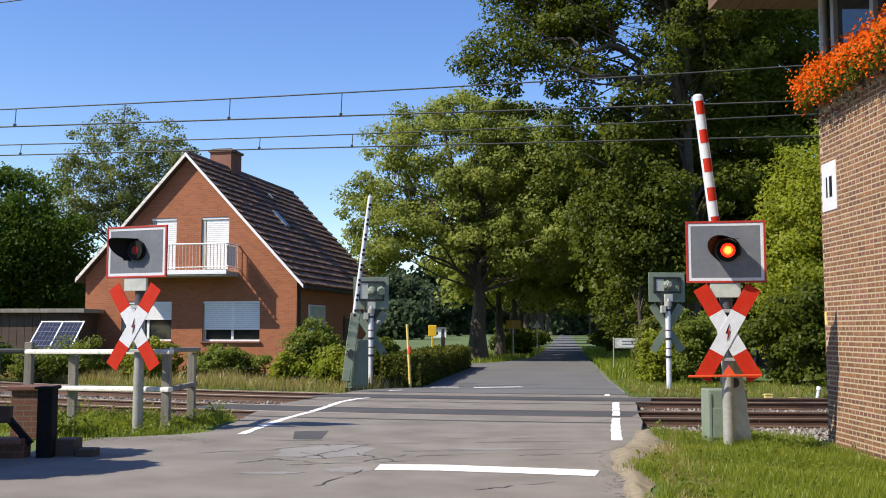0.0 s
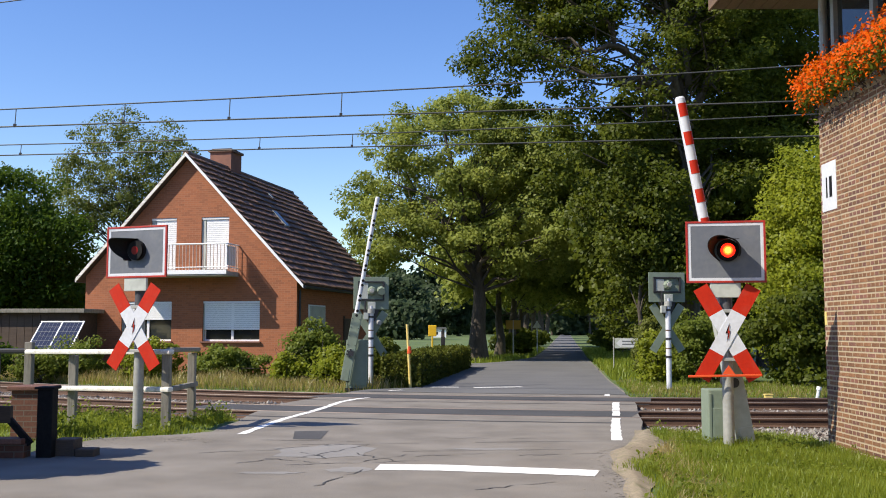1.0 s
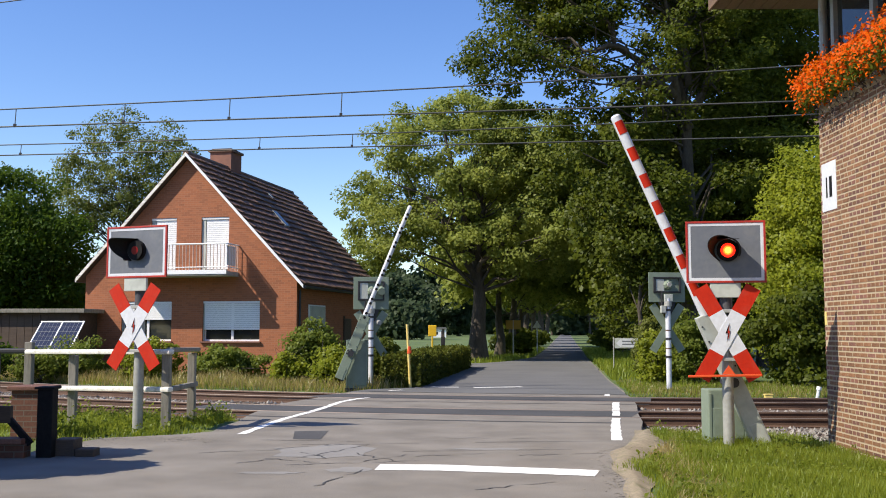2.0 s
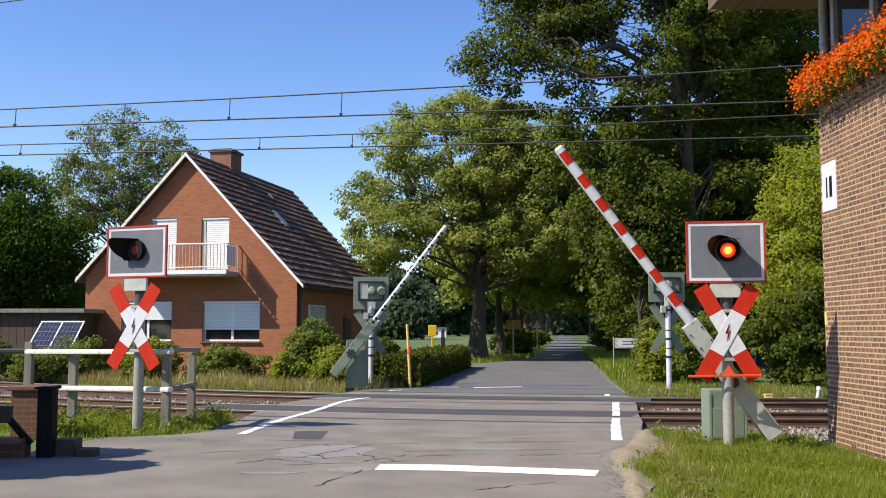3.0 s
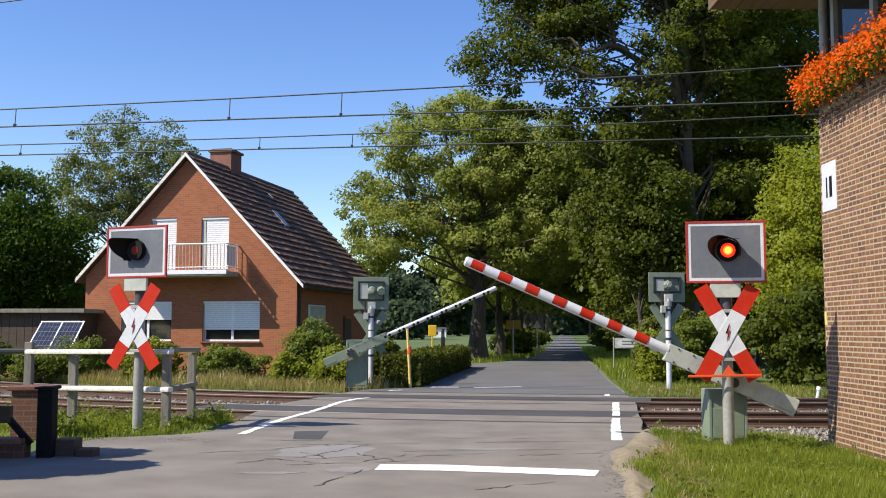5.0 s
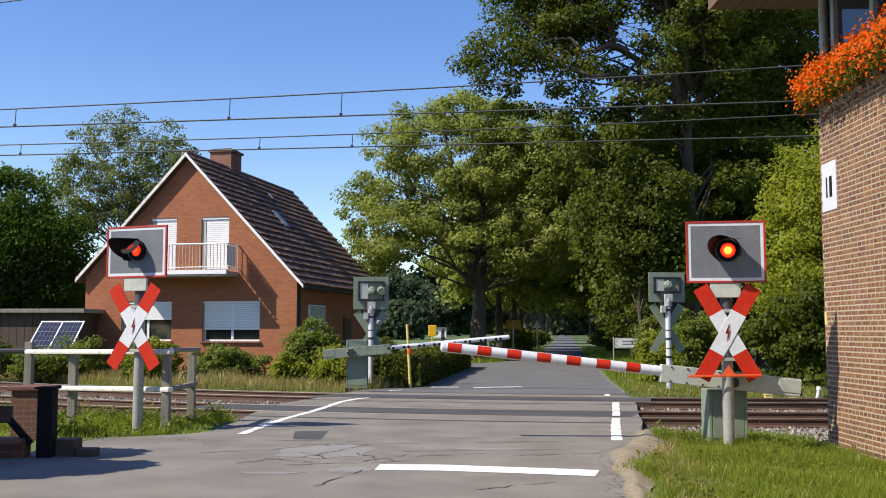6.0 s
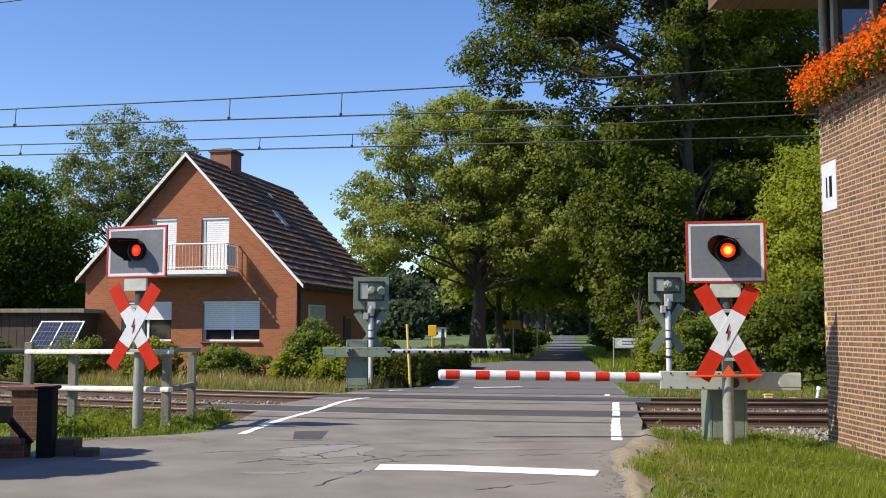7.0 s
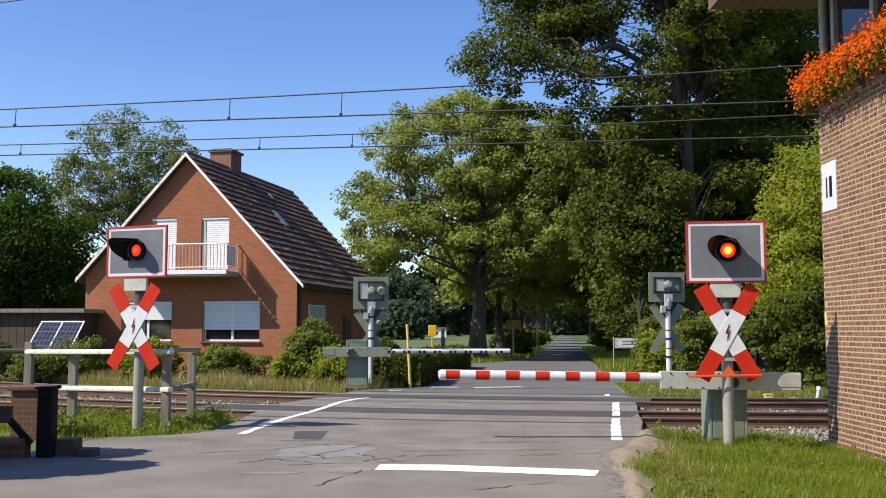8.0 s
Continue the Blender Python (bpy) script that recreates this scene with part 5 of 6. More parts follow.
def build_signal_box():
    th = thing("signal_box", pose(WALL_X, WALL_Y, -0.195) @ Matrix.Scale(WALL_SCALE, 4), "brick signal box with flower boxes under its windows", "building")
    part("wall_core", box(0.125, 0.3, -9.0, -0.13, -0.3, WALL_TOP + 0.12), "mortar", th, "pale mortar behind the bricks")
    part("joint_face", box(0.000, 0.124, -9.0, -0.012, -0.3, WALL_TOP + 0.12), "mortar", th, "pale recessed mortar joints")
    part("wall_end", box(0.3, 6.0, -0.3, -0.014, -0.3, WALL_TOP + 0.12), "brick_dark", th, "brick end wall")
    part("window_sill", box(-0.1, 0.3, -9.0, 0.05, WALL_TOP + 0.12, WALL_TOP + 0.22, 0.01), "concrete", th, "concrete sill below the windows")
    part("window_band", box(0.10, 0.16, -9.0, -0.05, WALL_TOP + 0.23, 7.0), "pane", th, "window glass of the upper floor")
    for y in (-0.1, -0.55, -1.9, -3.3, -4.7):
        part("window_post", box(0.03, 0.19, y - 0.06, y + 0.06, WALL_TOP + 0.22, 7.0, 0.008), "galvanised", th, "grey window post")
    part("corner_pipe", rod((0.0, -0.3, WALL_TOP + 0.3), (0.0, -0.3, 6.95), 0.06, seg=12), "galvanised", th, "grey rain pipe")
    part("upper_wall_end", box(0.2, 6.0, -0.3, -0.05, WALL_TOP + 0.22, 7.0), "brick_dark", th)
    rf = part("roof", box(-1.42, 7.0, -10.0, 0.75, 7.0, 7.22, 0.02), "soffit", th, "wide flat roof with brown soffit")
    part("fascia", box(-1.46, -1.42, -10.0, 0.75, 6.97, 7.3, 0.005), "soffit", rf, "brown fascia board")
    for i in range(7):
        part("soffit_board", box(-1.4 + 0.19 * i, -1.22 + 0.19 * i, -9.9, 0.7, 6.985, 6.998), "soffit", rf)
    plate = part("enamel_plate", box(-0.012, 0.0, -0.62, -0.08, 3.55, 4.28, 0.003), "white", th, "white enamel plate with black bars")
    for y, z0, z1, w in ((-0.27, 3.75, 4.06, 0.045), (-0.42, 3.75, 4.06, 0.10)):
        part("mark", box(-0.016, -0.0125, y - w / 2, y + w / 2, z0, z1), "black", plate, "black bar on the plate")
    part("yellow_tag", box(-0.01, 0.0, -0.09, -0.02, 1.84, 2.04, 0.002), "pale_yellow", th, "small yellow tag on the wall corner")
    # flower boxes along the sill
    for i in range(4):
        fb = thing("flower_box", pose(WALL_X - 0.2, WALL_Y - 0.5 - 1.0 * i, WALL_TOP + 0.28), "window box overflowing with orange flowers on the brick wall", "flower box", "flower boxes under the windows")
        part("trough", box(-0.1, 0.1, -0.48, 0.48, 0.0, 0.18, 0.01), "wood_dark", fb, "dark trough")
        for y in (-0.35, 0.35):
            part("bracket", box(-0.1, 0.22, y - 0.015, y + 0.015, -0.03, -0.002), "dark_steel", fb)
        rng = np.random.default_rng(40 + i)
        n = 2600
        t = rng.uniform(0, 1, n)
        a = rng.uniform(0, 2 * math.pi, n)
        rr = rng.uniform(0, 1, n) ** 0.5
        c = np.stack([0.0 + np.cos(a) * rr * 0.18, rng.uniform(-0.52, 0.54, n), 0.16 + np.sin(a) * rr * 0.27 - 0.1 * (1 - t)], 1)
        leaves("foliage", c, rng.normal(size=(n, 3)) + np.array([-0.5, -0.3, 0.3]), 0.030, "bush", fb, rng)
        n = 1500
        a = rng.uniform(radians(20), radians(300), n)
        lump = 0.17 + 0.085 * rng.normal(size=n)
        yy = rng.uniform(-0.52, 0.54, n)
        yy = yy + 0.07 * np.sin(yy * 23 + i)
        c = np.stack([-0.01 + np.cos(a) * lump * (0.92 + 0.2 * np.sin(yy * 17)), yy, 0.17 + np.sin(a) * lump * (1.1 + 0.3 * np.sin(yy * 11 + 2))], 1)
        leaves("blossoms", c, rng.normal(size=(n, 3)) * 0.6 + np.array([-1.0, -0.8, 0.4]), 0.029, "flower", fb, rng, 0.6)
        n = 120
        c = np.stack([rng.uniform(-0.02, 0.12, n), rng.uniform(-0.5, 0.5, n), -0.45 * rng.uniform(0, 1, n) ** 1.5], 1)
        tagged(leaves("trailing_foliage", c, rng.normal(size=(n, 3)), 0.05, "wood_dark", fb, rng, 0.3), kind="stuff")
    return th


SIGNAL_BOX = build_signal_box()


# ---------------------------------------------------------------- fence, gate pier and garden wall on the left
def build_fence():
    th = thing("wooden_fence", pose(0, 0, 0), "weathered timber rail fence with whitewashed top boards", "fence")
    for x, y, h, w in ((-7.80, 18.75, 1.42, 0.145), (-6.73, 18.12, 1.19, 0.14), (-4.61, 16.61, 1.26, 0.14), (-4.50, 17.84, 1.24, 0.135)):
        part("post", box(x - w / 2, x + w / 2, y - w / 2, y + w / 2, -0.3, h, 0.015), "wood_grey", th, "grey timber post")

    def plank(p0, p1, h, d):
        p0, p1 = Vector(p0), Vector(p1)
        q = (p1 - p0).to_track_quat("X", "Z").to_matrix().to_4x4()
        return box(0, (p1 - p0).length, -d / 2, d / 2, -h / 2, h / 2, 0.03, turn=Matrix.Translation(p0) @ q)
    part("top_rail", plank((-7.80, 18.64, 1.24), (-4.50, 16.49, 1.285), 0.085, 0.13), "wood_white", th, "whitewashed top rail")
    part("lower_rail", plank((-7.49, 18.46, 0.58), (-4.50, 16.49, 0.665), 0.085, 0.12), "wood_white", th, "whitewashed lower rail")
    part("top_rail", plank((-4.56, 16.58, 1.315), (-4.45, 18.0, 1.295), 0.075, 0.14), "wood_grey", th, "grey top rail")
    part("lower_rail", plank((-4.53, 16.60, 0.665), (-4.47, 18.0, 0.68), 0.09, 0.11), "wood_grey", th, "grey lower rail")
    part("top_rail", plank((-9.9, 18.95, 1.25), (-7.8, 18.75, 1.25), 0.10, 0.1), "dark_steel", th, "dark iron rail")
    for x in (-9.6, -9.2, -8.8, -8.4):
        part("bar", box(x - 0.012, x + 0.012, 18.84, 18.87, 0.0, 1.22), "dark_steel", th, "thin dark iron bar")


build_fence()


def build_gate_wall():
    th = thing("garden_wall", pose(0, 0, 0), "low brick garden wall with a pier and a dark iron gate", "garden wall")
    part("pier", box(-6.62, -6.10, 15.3, 15.75, -0.2, 0.72), "garden_brick", th, "brick pier")
    part("pier_cap", box(-6.68, -6.05, 15.25, 15.81, 0.72, 0.785, 0.015), "brick_dark", th, "dark tiled pier cap")
    part("gate_post", box(-5.27, -5.07, 12.95, 13.15, -0.1, 0.88, 0.015), "black", th, "dark square gate post")
    part("gate_post_cap", box(-5.3, -5.04, 12.92, 13.18, 0.88, 0.91, 0.01), "black", th)
    part("wall_run", box(-9.5, -5.40, 12.9, 13.12, -0.2, 0.18), "garden_brick", th, "low brick wall")
    part("coping", box(-9.5, -5.42, 12.85, 13.17, 0.18, 0.25, 0.015), "brick_dark", th, "wall coping")
    part("gate_rail", box(-9.5, -5.62, 12.98, 13.06, 0.44, 0.66, 0.01), "wood_dark", th, "broad dark rail")
    part("brace", box(0, 0.62, -0.035, 0.035, -0.04, 0.04, 0.006, turn=Matrix.Translation((-5.78, 13.02, 0.63)) @ pose(0, 0, 0, 0, 48, 0)), "black", th, "slanting dark brace")
    part("step_block", box(-5.1, -4.82, 13.1, 13.4, -0.1, 0.22, 0.02), "wood_dark", th, "dark block at the foot of the post")
    part("step_block", box(-4.80, -4.55, 13.05, 13.3, -0.1, 0.10, 0.02), "wood_dark", th, "dark block at the foot of the post")


build_gate_wall()


# ---------------------------------------------------------------- trees
tree("oak_tree", (1.85, 53.0, 0), 3.8, 0.48, [(-1.0, 0, 10.6, 4.2, 3.8, 4.0), (-4.2, -0.5, 8.0, 3.2, 3.0, 2.4), (2.6, 0, 10.0, 3.4, 3.2, 3.8), (-2.4, -0.8, 6.5, 3.4, 3.0, 1.9), (2.4, -0.5, 6.6, 3.0, 3.0, 2.2), (-5.2, 0, 6.0, 2.0, 2.2, 1.4), (3.6, -1.6, 7.4, 2.6, 2.2, 2.6), (4.6, -0.8, 10.4, 2.4, 2.2, 2.4), (-3.4, -0.4, 11.6, 2.6, 2.4, 2.0)],
     820, 150, 0.088, "oak", "broad old oak with sunlit olive-green crown beside the road", 11, limbs=64, group="oaks along the road", deep=0.33,
     gaps=[(-1.8, 11.4, 1.9, 1.3, 0.7), (-3.6, 9.2, 1.8, 0.8, 0.7), (-0.8, 8.0, 2.4, 0.9, 0.7), (-4.6, 6.6, 1.6, 0.6, 0.4), (-2.0, 5.4, 2.4, 0.7, 0.8), (1.6, 8.2, 1.4, 1.0, 0.6)],
     boughs=[(0.20, [(0, -0.2, 4.4), (-1.2, -1.0, 6.6), (-2.6, -1.4, 8.6), (-4.6, -1.2, 9.4)]),
             (0.18, [(0, -0.2, 5.4), (-0.6, -1.0, 8.0), (-1.6, -1.3, 11.0), (-2.0, -1.0, 13.0)]),
             (0.16, [(0, -0.2, 4.8), (1.6, -1.2, 6.6), (3.0, -1.2, 9.2)])])
# leaf colour darkened to carry this crown's inner shade
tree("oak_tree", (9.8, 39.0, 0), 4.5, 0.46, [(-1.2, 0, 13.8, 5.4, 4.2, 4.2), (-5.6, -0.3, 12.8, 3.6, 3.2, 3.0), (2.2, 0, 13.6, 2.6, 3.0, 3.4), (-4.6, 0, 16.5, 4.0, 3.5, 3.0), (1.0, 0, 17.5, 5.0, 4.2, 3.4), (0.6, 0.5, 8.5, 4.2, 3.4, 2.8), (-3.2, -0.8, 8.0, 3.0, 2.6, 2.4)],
     900, 150, 0.084, "oak_shade", "tall oak with long spreading limbs and shade-darkened leaves behind the tracks", 23, limbs=95, group="oaks along the road", deep=0.36,
     gaps=[(-3.0, 12.2, 3.3, 1.5, 0.72), (-0.9, 14.2, 1.6, 1.6, 0.5), (-0.3, 9.6, 1.5, 2.2, 0.6), (-0.05, 7.6, 0.9, 2.2, 0.92)],
     boughs=[(0.20, [(0, -0.2, 9.6), (-0.9, -0.7, 11.4), (-2.6, -1.2, 12.5), (-3.9, -1.4, 14.0), (-5.6, -1.4, 15.0)]),
             (0.17, [(-0.6, -0.5, 10.9), (-2.2, -1.5, 11.3), (-4.2, -1.9, 11.3), (-6.6, -1.6, 12.2)]),
             (0.12, [(-2.6, -1.2, 12.5), (-4.4, -1.6, 12.7), (-6.8, -1.3, 13.7)]),
             (0.20, [(0, -0.1, 10.2), (1.0, -0.8, 12.0), (1.6, -1.0, 14.2), (1.2, -1.0, 17.0)]),
             (0.15, [(0, -0.3, 11.4), (-0.6, -1.2, 13.4), (-1.6, -1.4, 15.6)])])
AVENUE = "avenue trees"
# dark leaf tone on most of these stands in for the avenue's shade
for i, (x, y, h, w, mt) in enumerate([(3.4, 60, 13, 3.6, "oak"), (4.6, 66, 14, 4.0, "oak"), (5.6, 73, 14, 4.2, "oak"), (6.8, 82, 14, 4.4, "oak_shade"), (8.8, 96, 15, 4.5, "oak_shade"), (11.6, 118, 16, 5, "oak_shade"), (16, 152, 17, 6, "oak_shade"),
                                      (9.9, 47, 13.5, 3.3, "oak_shade"), (11.3, 55, 13, 4.0, "oak"), (12.6, 64, 14, 4.4, "oak_shade"), (13.6, 74, 15, 4.6, "oak_shade"), (16.2, 92, 15, 5, "oak_shade"), (20.5, 118, 16, 5.5, "oak_shade"), (26, 155, 17, 6, "oak_shade"), (18.6, 185, 18, 6, "oak_shade"), (29.5, 190, 18, 6, "oak_shade"), (24.5, 235, 19, 7, "oak_shade"), (35.5, 240, 19, 7, "oak_shade"), (33, 300, 20, 8, "oak_shade"), (42, 305, 20, 8, "oak_shade")]):
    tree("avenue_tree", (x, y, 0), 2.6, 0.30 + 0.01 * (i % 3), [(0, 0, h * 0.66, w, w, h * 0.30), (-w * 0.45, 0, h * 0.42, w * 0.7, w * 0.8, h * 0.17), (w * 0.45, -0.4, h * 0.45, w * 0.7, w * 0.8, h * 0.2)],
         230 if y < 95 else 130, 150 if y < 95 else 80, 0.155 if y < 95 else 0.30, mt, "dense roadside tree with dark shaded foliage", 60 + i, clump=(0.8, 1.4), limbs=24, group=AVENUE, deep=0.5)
# both young oaks take the darkened leaf in place of shade
tree("young_oak", (9.6, 44.0, 0), 1.0, 0.16, [(0, 0, 5.6, 2.6, 2.3, 3.6), (-0.6, -0.6, 2.8, 2.2, 2.0, 2.0)], 280, 110, 0.092, "oak_shade", "leafy young oak at the road edge with shade in its leaf colour", 33, clump=(0.5, 0.9), limbs=24, group="oaks along the road")
tree("young_oak", (7.7, 37.6, 0), 2.4, 0.14, [(0, 0, 6.0, 2.0, 1.9, 2.3), (0.9, 0.2, 4.2, 1.8, 1.7, 1.4)], 190, 120, 0.086, "oak_shade", "leafy young oak at the road edge", 35, clump=(0.5, 0.9), limbs=20, group="oaks along the road")
# the neighbour's shade is partly in this darker leaf colour
tree("shaded_oak", (15.0, 44.5, 0), 2.5, 0.36, [(0, 0, 11.5, 4.4, 3.8, 6.0), (-2.0, 0, 16.0, 4.0, 3.4, 3.4)], 460, 100, 0.11, "oak_shade", "oak behind its neighbour, leaf colour darkened for the shade there", 39, clump=(0.6, 1.1), limbs=50, group="oaks along the road")
tree("beech_tree", (14.2, 44, 0), 2.0, 0.30, [(0, 0, 8.0, 3.8, 3.4, 5.0), (-1.5, -0.6, 4.2, 3.0, 2.6, 3.2)], 380, 115, 0.102, "oak_shade", "dark leafy beech behind the hedge", 31, clump=(0.6, 1.1), limbs=30)
tree("lime_tree", (12.4, 31.0, 0), 0.9, 0.2, [(-0.2, 0, 4.8, 2.1, 2.0, 3.4), (-0.9, -0.5, 2.4, 2.0, 1.8, 2.1), (1.6, 0, 3.4, 2.2, 2.0, 3.2)], 520, 140, 0.062, "lime", "bright yellow-green lime with low hanging boughs", 37, clump=(0.45, 0.85), limbs=40)
tree("maple_tree", (-21.6, 46.5, 0), 1.6, 0.32, [(3.4, 0.3, 3.0, 2.0, 2.0, 2.4), (2.8, 0.2, 5.6, 2.2, 2.0, 2.2), (-2.0, -0.5, 2.4, 3.0, 2.0, 2.0), (0.4, 0, 6.0, 3.8, 3.4, 3.8), (-1.5, 0, 4.2, 3.2, 3.0, 3.0), (2.0, 0, 3.8, 2.4, 2.6, 2.6)], 640, 150, 0.088, "maple", "dense dark green maple beside the garden shed", 41, clump=(0.6, 1.1), limbs=40)
tree("ash_tree", (-19.2, 60.0, 0), 3.4, 0.36, [(0, 0, 11.6, 4.3, 3.6, 3.5), (-3.4, 0, 9.6, 2.8, 2.6, 2.6), (3.0, 0, 10.6, 2.6, 2.6, 2.8), (0.8, 0, 7.2, 3.6, 3.0, 2.2)], 340, 105, 0.082, "ash", "loose airy ash crown with bare limbs showing behind the house", 43, clump=(0.5, 0.9), limbs=120, deep=0.35)
for i, (x, y, h, w) in enumerate([(-14, 250, 15, 10), (4, 265, 15, 9), (-31, 255, 17, 12), (-50, 250, 16, 12), (19, 270, 18, 12), (-72, 240, 18, 13), (-95, 235, 18, 13), (-7.5, 170, 6, 4)]):
    tree("woodland_tree", (x, y, 0), 1.5, 0.4, [(0, 0, h * 0.55, w, w * 0.7, h * 0.45)], 130, 110, 0.52, "far_leaf", "distant dark woodland tree beyond the meadow", 80 + i, clump=(1.8, 3.2), limbs=8, group="woodland edge", deep=0.6)
for i in range(26):
    x = -150 + 14.0 * i
    y = 345 + 40 * math.sin(i * 1.7)
    tree("woodland_tree", (x, y, 0), 1.5, 0.5, [(0, 0, 12 + (i % 3), 13, 9, 12), (5, -2, 5, 9, 7, 5), (-5, -2, 4, 9, 7, 4)], 120, 80, 0.95, "far_leaf", "distant dark woodland tree closing the horizon", 200 + i, clump=(2.6, 4.4), limbs=4, group="woodland edge", deep=0.6)
# unseen woodland added behind, mirrored in the panes to darken them
for i in range(9):
    tree("woodland_tree", (-105 + 11 * i, -22 - 7.5 * i, 0), 1.5, 0.5, [(0, 0, 10 + (i % 3), 9, 7, 8), (2, 2, 4, 8, 6, 4)], 90, 60, 0.9, "far_leaf", "unseen woodland tree added to darken the panes' reflection", 260 + i, clump=(2.2, 3.8), limbs=4, group="woodland edge", deep=0.6)
# the tree beside the gate, whose shade lies on the road
tree("yew_tree", (-7.45, 10.8, 0), 0.4, 0.14, [(0, 0, 2.5, 0.85, 0.50, 1.25), (0, 0, 1.2, 0.9, 0.6, 1.0)], 760, 120, 0.10, "maple", "dense dark yew shading the garden gate", 47, clump=(0.22, 0.36), limbs=14, deep=0.6, group="yews by the gate")
# unseen second tree, added only to shade the gate post and wall
tree("yew_tree", (-7.25, 12.3, 0), 0.4, 0.12, [(0, 0, 1.95, 0.75, 0.45, 1.1)], 420, 120, 0.10, "maple", "unseen smaller yew added to shade the garden gate", 48, clump=(0.22, 0.36), limbs=10, deep=0.6, group="yews by the gate")
tree("dense_shrub", (10.6, 29.0, 0), 0.3, 0.08, [(0, 0, 1.4, 1.6, 1.4, 1.5), (1.8, 0.4, 1.5, 1.6, 1.4, 1.6)], 130, 120, 0.07, "oak_shade", "dark dense shrub beside the far signal", 51, clump=(0.35, 0.6), limbs=12, category="shrub")


# ---------------------------------------------------------------- shrubs and hedges
def shrub(base, w, h, mat, seed, label, leaf=0.055, n=60, per=90, name="garden_shrub", group="garden shrubs"):
    tree(name, base, 0.1, 0.05, [(0, 0, h * 0.55, w, w * 0.8, h * 0.45), (-w * 0.4, -0.1, h * 0.35, w * 0.6, w * 0.6, h * 0.33), (w * 0.45, 0, h * 0.4, w * 0.6, w * 0.6, h * 0.36)], n, per, leaf, mat, label, seed, clump=(0.2, 0.42), limbs=10, category="shrub", group=group)


shrub((-6.9, 33.0, 0), 1.1, 1.25, "bush", 1, "rounded grey-green garden shrub before the house")
shrub((-7.9, 33.4, 0), 0.7, 1.0, "bush", 2, "low garden shrub before the house", n=40)
shrub((-9.75, 33.2, 0), 0.95, 1.32, "lime", 3, "yellow-green rounded garden shrub beside the house", n=45)
shrub((-4.3, 32.6, 0), 0.85, 2.05, "bush", 4, "tall bushy shrub at the house corner", n=80)
shrub((-4.95, 31.6, 0), 0.5, 1.0, "lime", 5, "small bright shrub on a short stem", n=36)
shrub((-3.15, 29.6, 0), 0.62, 1.2, "lime", 6, "yellow-green bush behind the barrier", n=50)
shrub((-12.2, 33.4, 0), 1.0, 1.42, "bush", 7, "dark garden shrub below the solar panel", n=50)
shrub((-13.3, 32.8, 0), 1.0, 1.0, "bush", 8, "low shrub by the fence", n=50)
shrub((-15.2, 33.0, 0), 0.9, 1.5, "maple", 9, "dark green shrub near the shed", n=50)
shrub((-16.8, 33.5, 0), 0.9, 1.7, "maple", 10, "dark green shrub near the shed", n=50)
shrub((-1.9, 30.4, 0), 0.5, 1.5, "oak_shade", 12, "dark shrub behind the far signal", n=40)
shrub((13.0, 29.0, 0), 1.4, 1.7, "maple", 13, "dark green shrub along the railway", n=90, group="shrubs along the railway")
shrub((15.5, 29.5, 0), 1.4, 1.8, "maple", 14, "dark green shrub along the railway", n=80, group="shrubs along the railway")


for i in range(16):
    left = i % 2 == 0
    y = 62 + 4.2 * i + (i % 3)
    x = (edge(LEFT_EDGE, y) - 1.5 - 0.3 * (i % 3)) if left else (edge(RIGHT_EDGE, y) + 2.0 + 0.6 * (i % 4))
    shrub((x, y, 0), 1.5, 1.5 + 0.4 * (i % 3), "oak_shade", 300 + i, "shaded undergrowth bush along the avenue", leaf=0.11, n=46, per=55, name="undergrowth_bush", group="undergrowth along the avenue")


def hedge(name, base, turn, lx, ly, h, mat, seed, label, count, leaf=0.045):
    """A clipped hedge: dark twig core, and leaves over its sides and top."""
    rng = np.random.default_rng(seed)
    th = thing(name, pose(*base, 0, 0, turn), label, "hedge")
    part("twig_core", box(-lx / 2 + 0.12, lx / 2 - 0.12, 0.12, ly - 0.12, -0.05, h - 0.12, 0.05), "bark", th, "dark twigs inside the hedge")
    u = rng.uniform(0, 1, (count, 3))
    c = np.stack([(u[:, 0] - 0.5) * lx, u[:, 1] * ly, u[:, 2] * h], 1)
    k = rng.integers(0, 5, count)
    j = rng.normal(size=count) * 0.05
    c[k == 0, 0] = -lx / 2 + j[k == 0]
    c[k == 1, 0] = lx / 2 + j[k == 1]
    c[k == 2, 1] = j[k == 2]
    c[k >= 3, 2] = h + j[k >= 3]
    c[:, 2] += 0.06 * np.sin(c[:, 1] * 1.7) * (c[:, 2] > h * 0.5)
    nrm = rng.normal(size=(count, 3)) * 0.7
    nrm[k == 0, 0] -= 1
    nrm[k == 1, 0] += 1
    nrm[k == 2, 1] -= 1
    nrm[k >= 3, 2] += 1
    leaves("leaf_cover", c, nrm, leaf, mat, th, rng)


hedge("clipped_hedge", (-1.22, 28.9, 0), -7, 1.15, 15.0, 0.86, "hedge", 3, "low clipped hedge along the road edge", 26000, 0.05)
for x, y, w, h, mt, sd in ((6.75, 31.0, 0.62, 1.75, "lime", 61), (7.75, 30.6, 0.80, 2.35, "bush", 62), (7.2, 33.2, 0.8, 2.0, "hedge", 63), (8.7, 31.6, 0.95, 2.2, "bush", 64), (7.9, 35.6, 1.0, 2.1, "hedge", 65)):
    shrub((x, y, 0), w, h, mt, sd, "loose olive-green bush behind the far signal", leaf=0.05, n=90, per=110, name="roadside_bush", group="bushes behind the far signal")


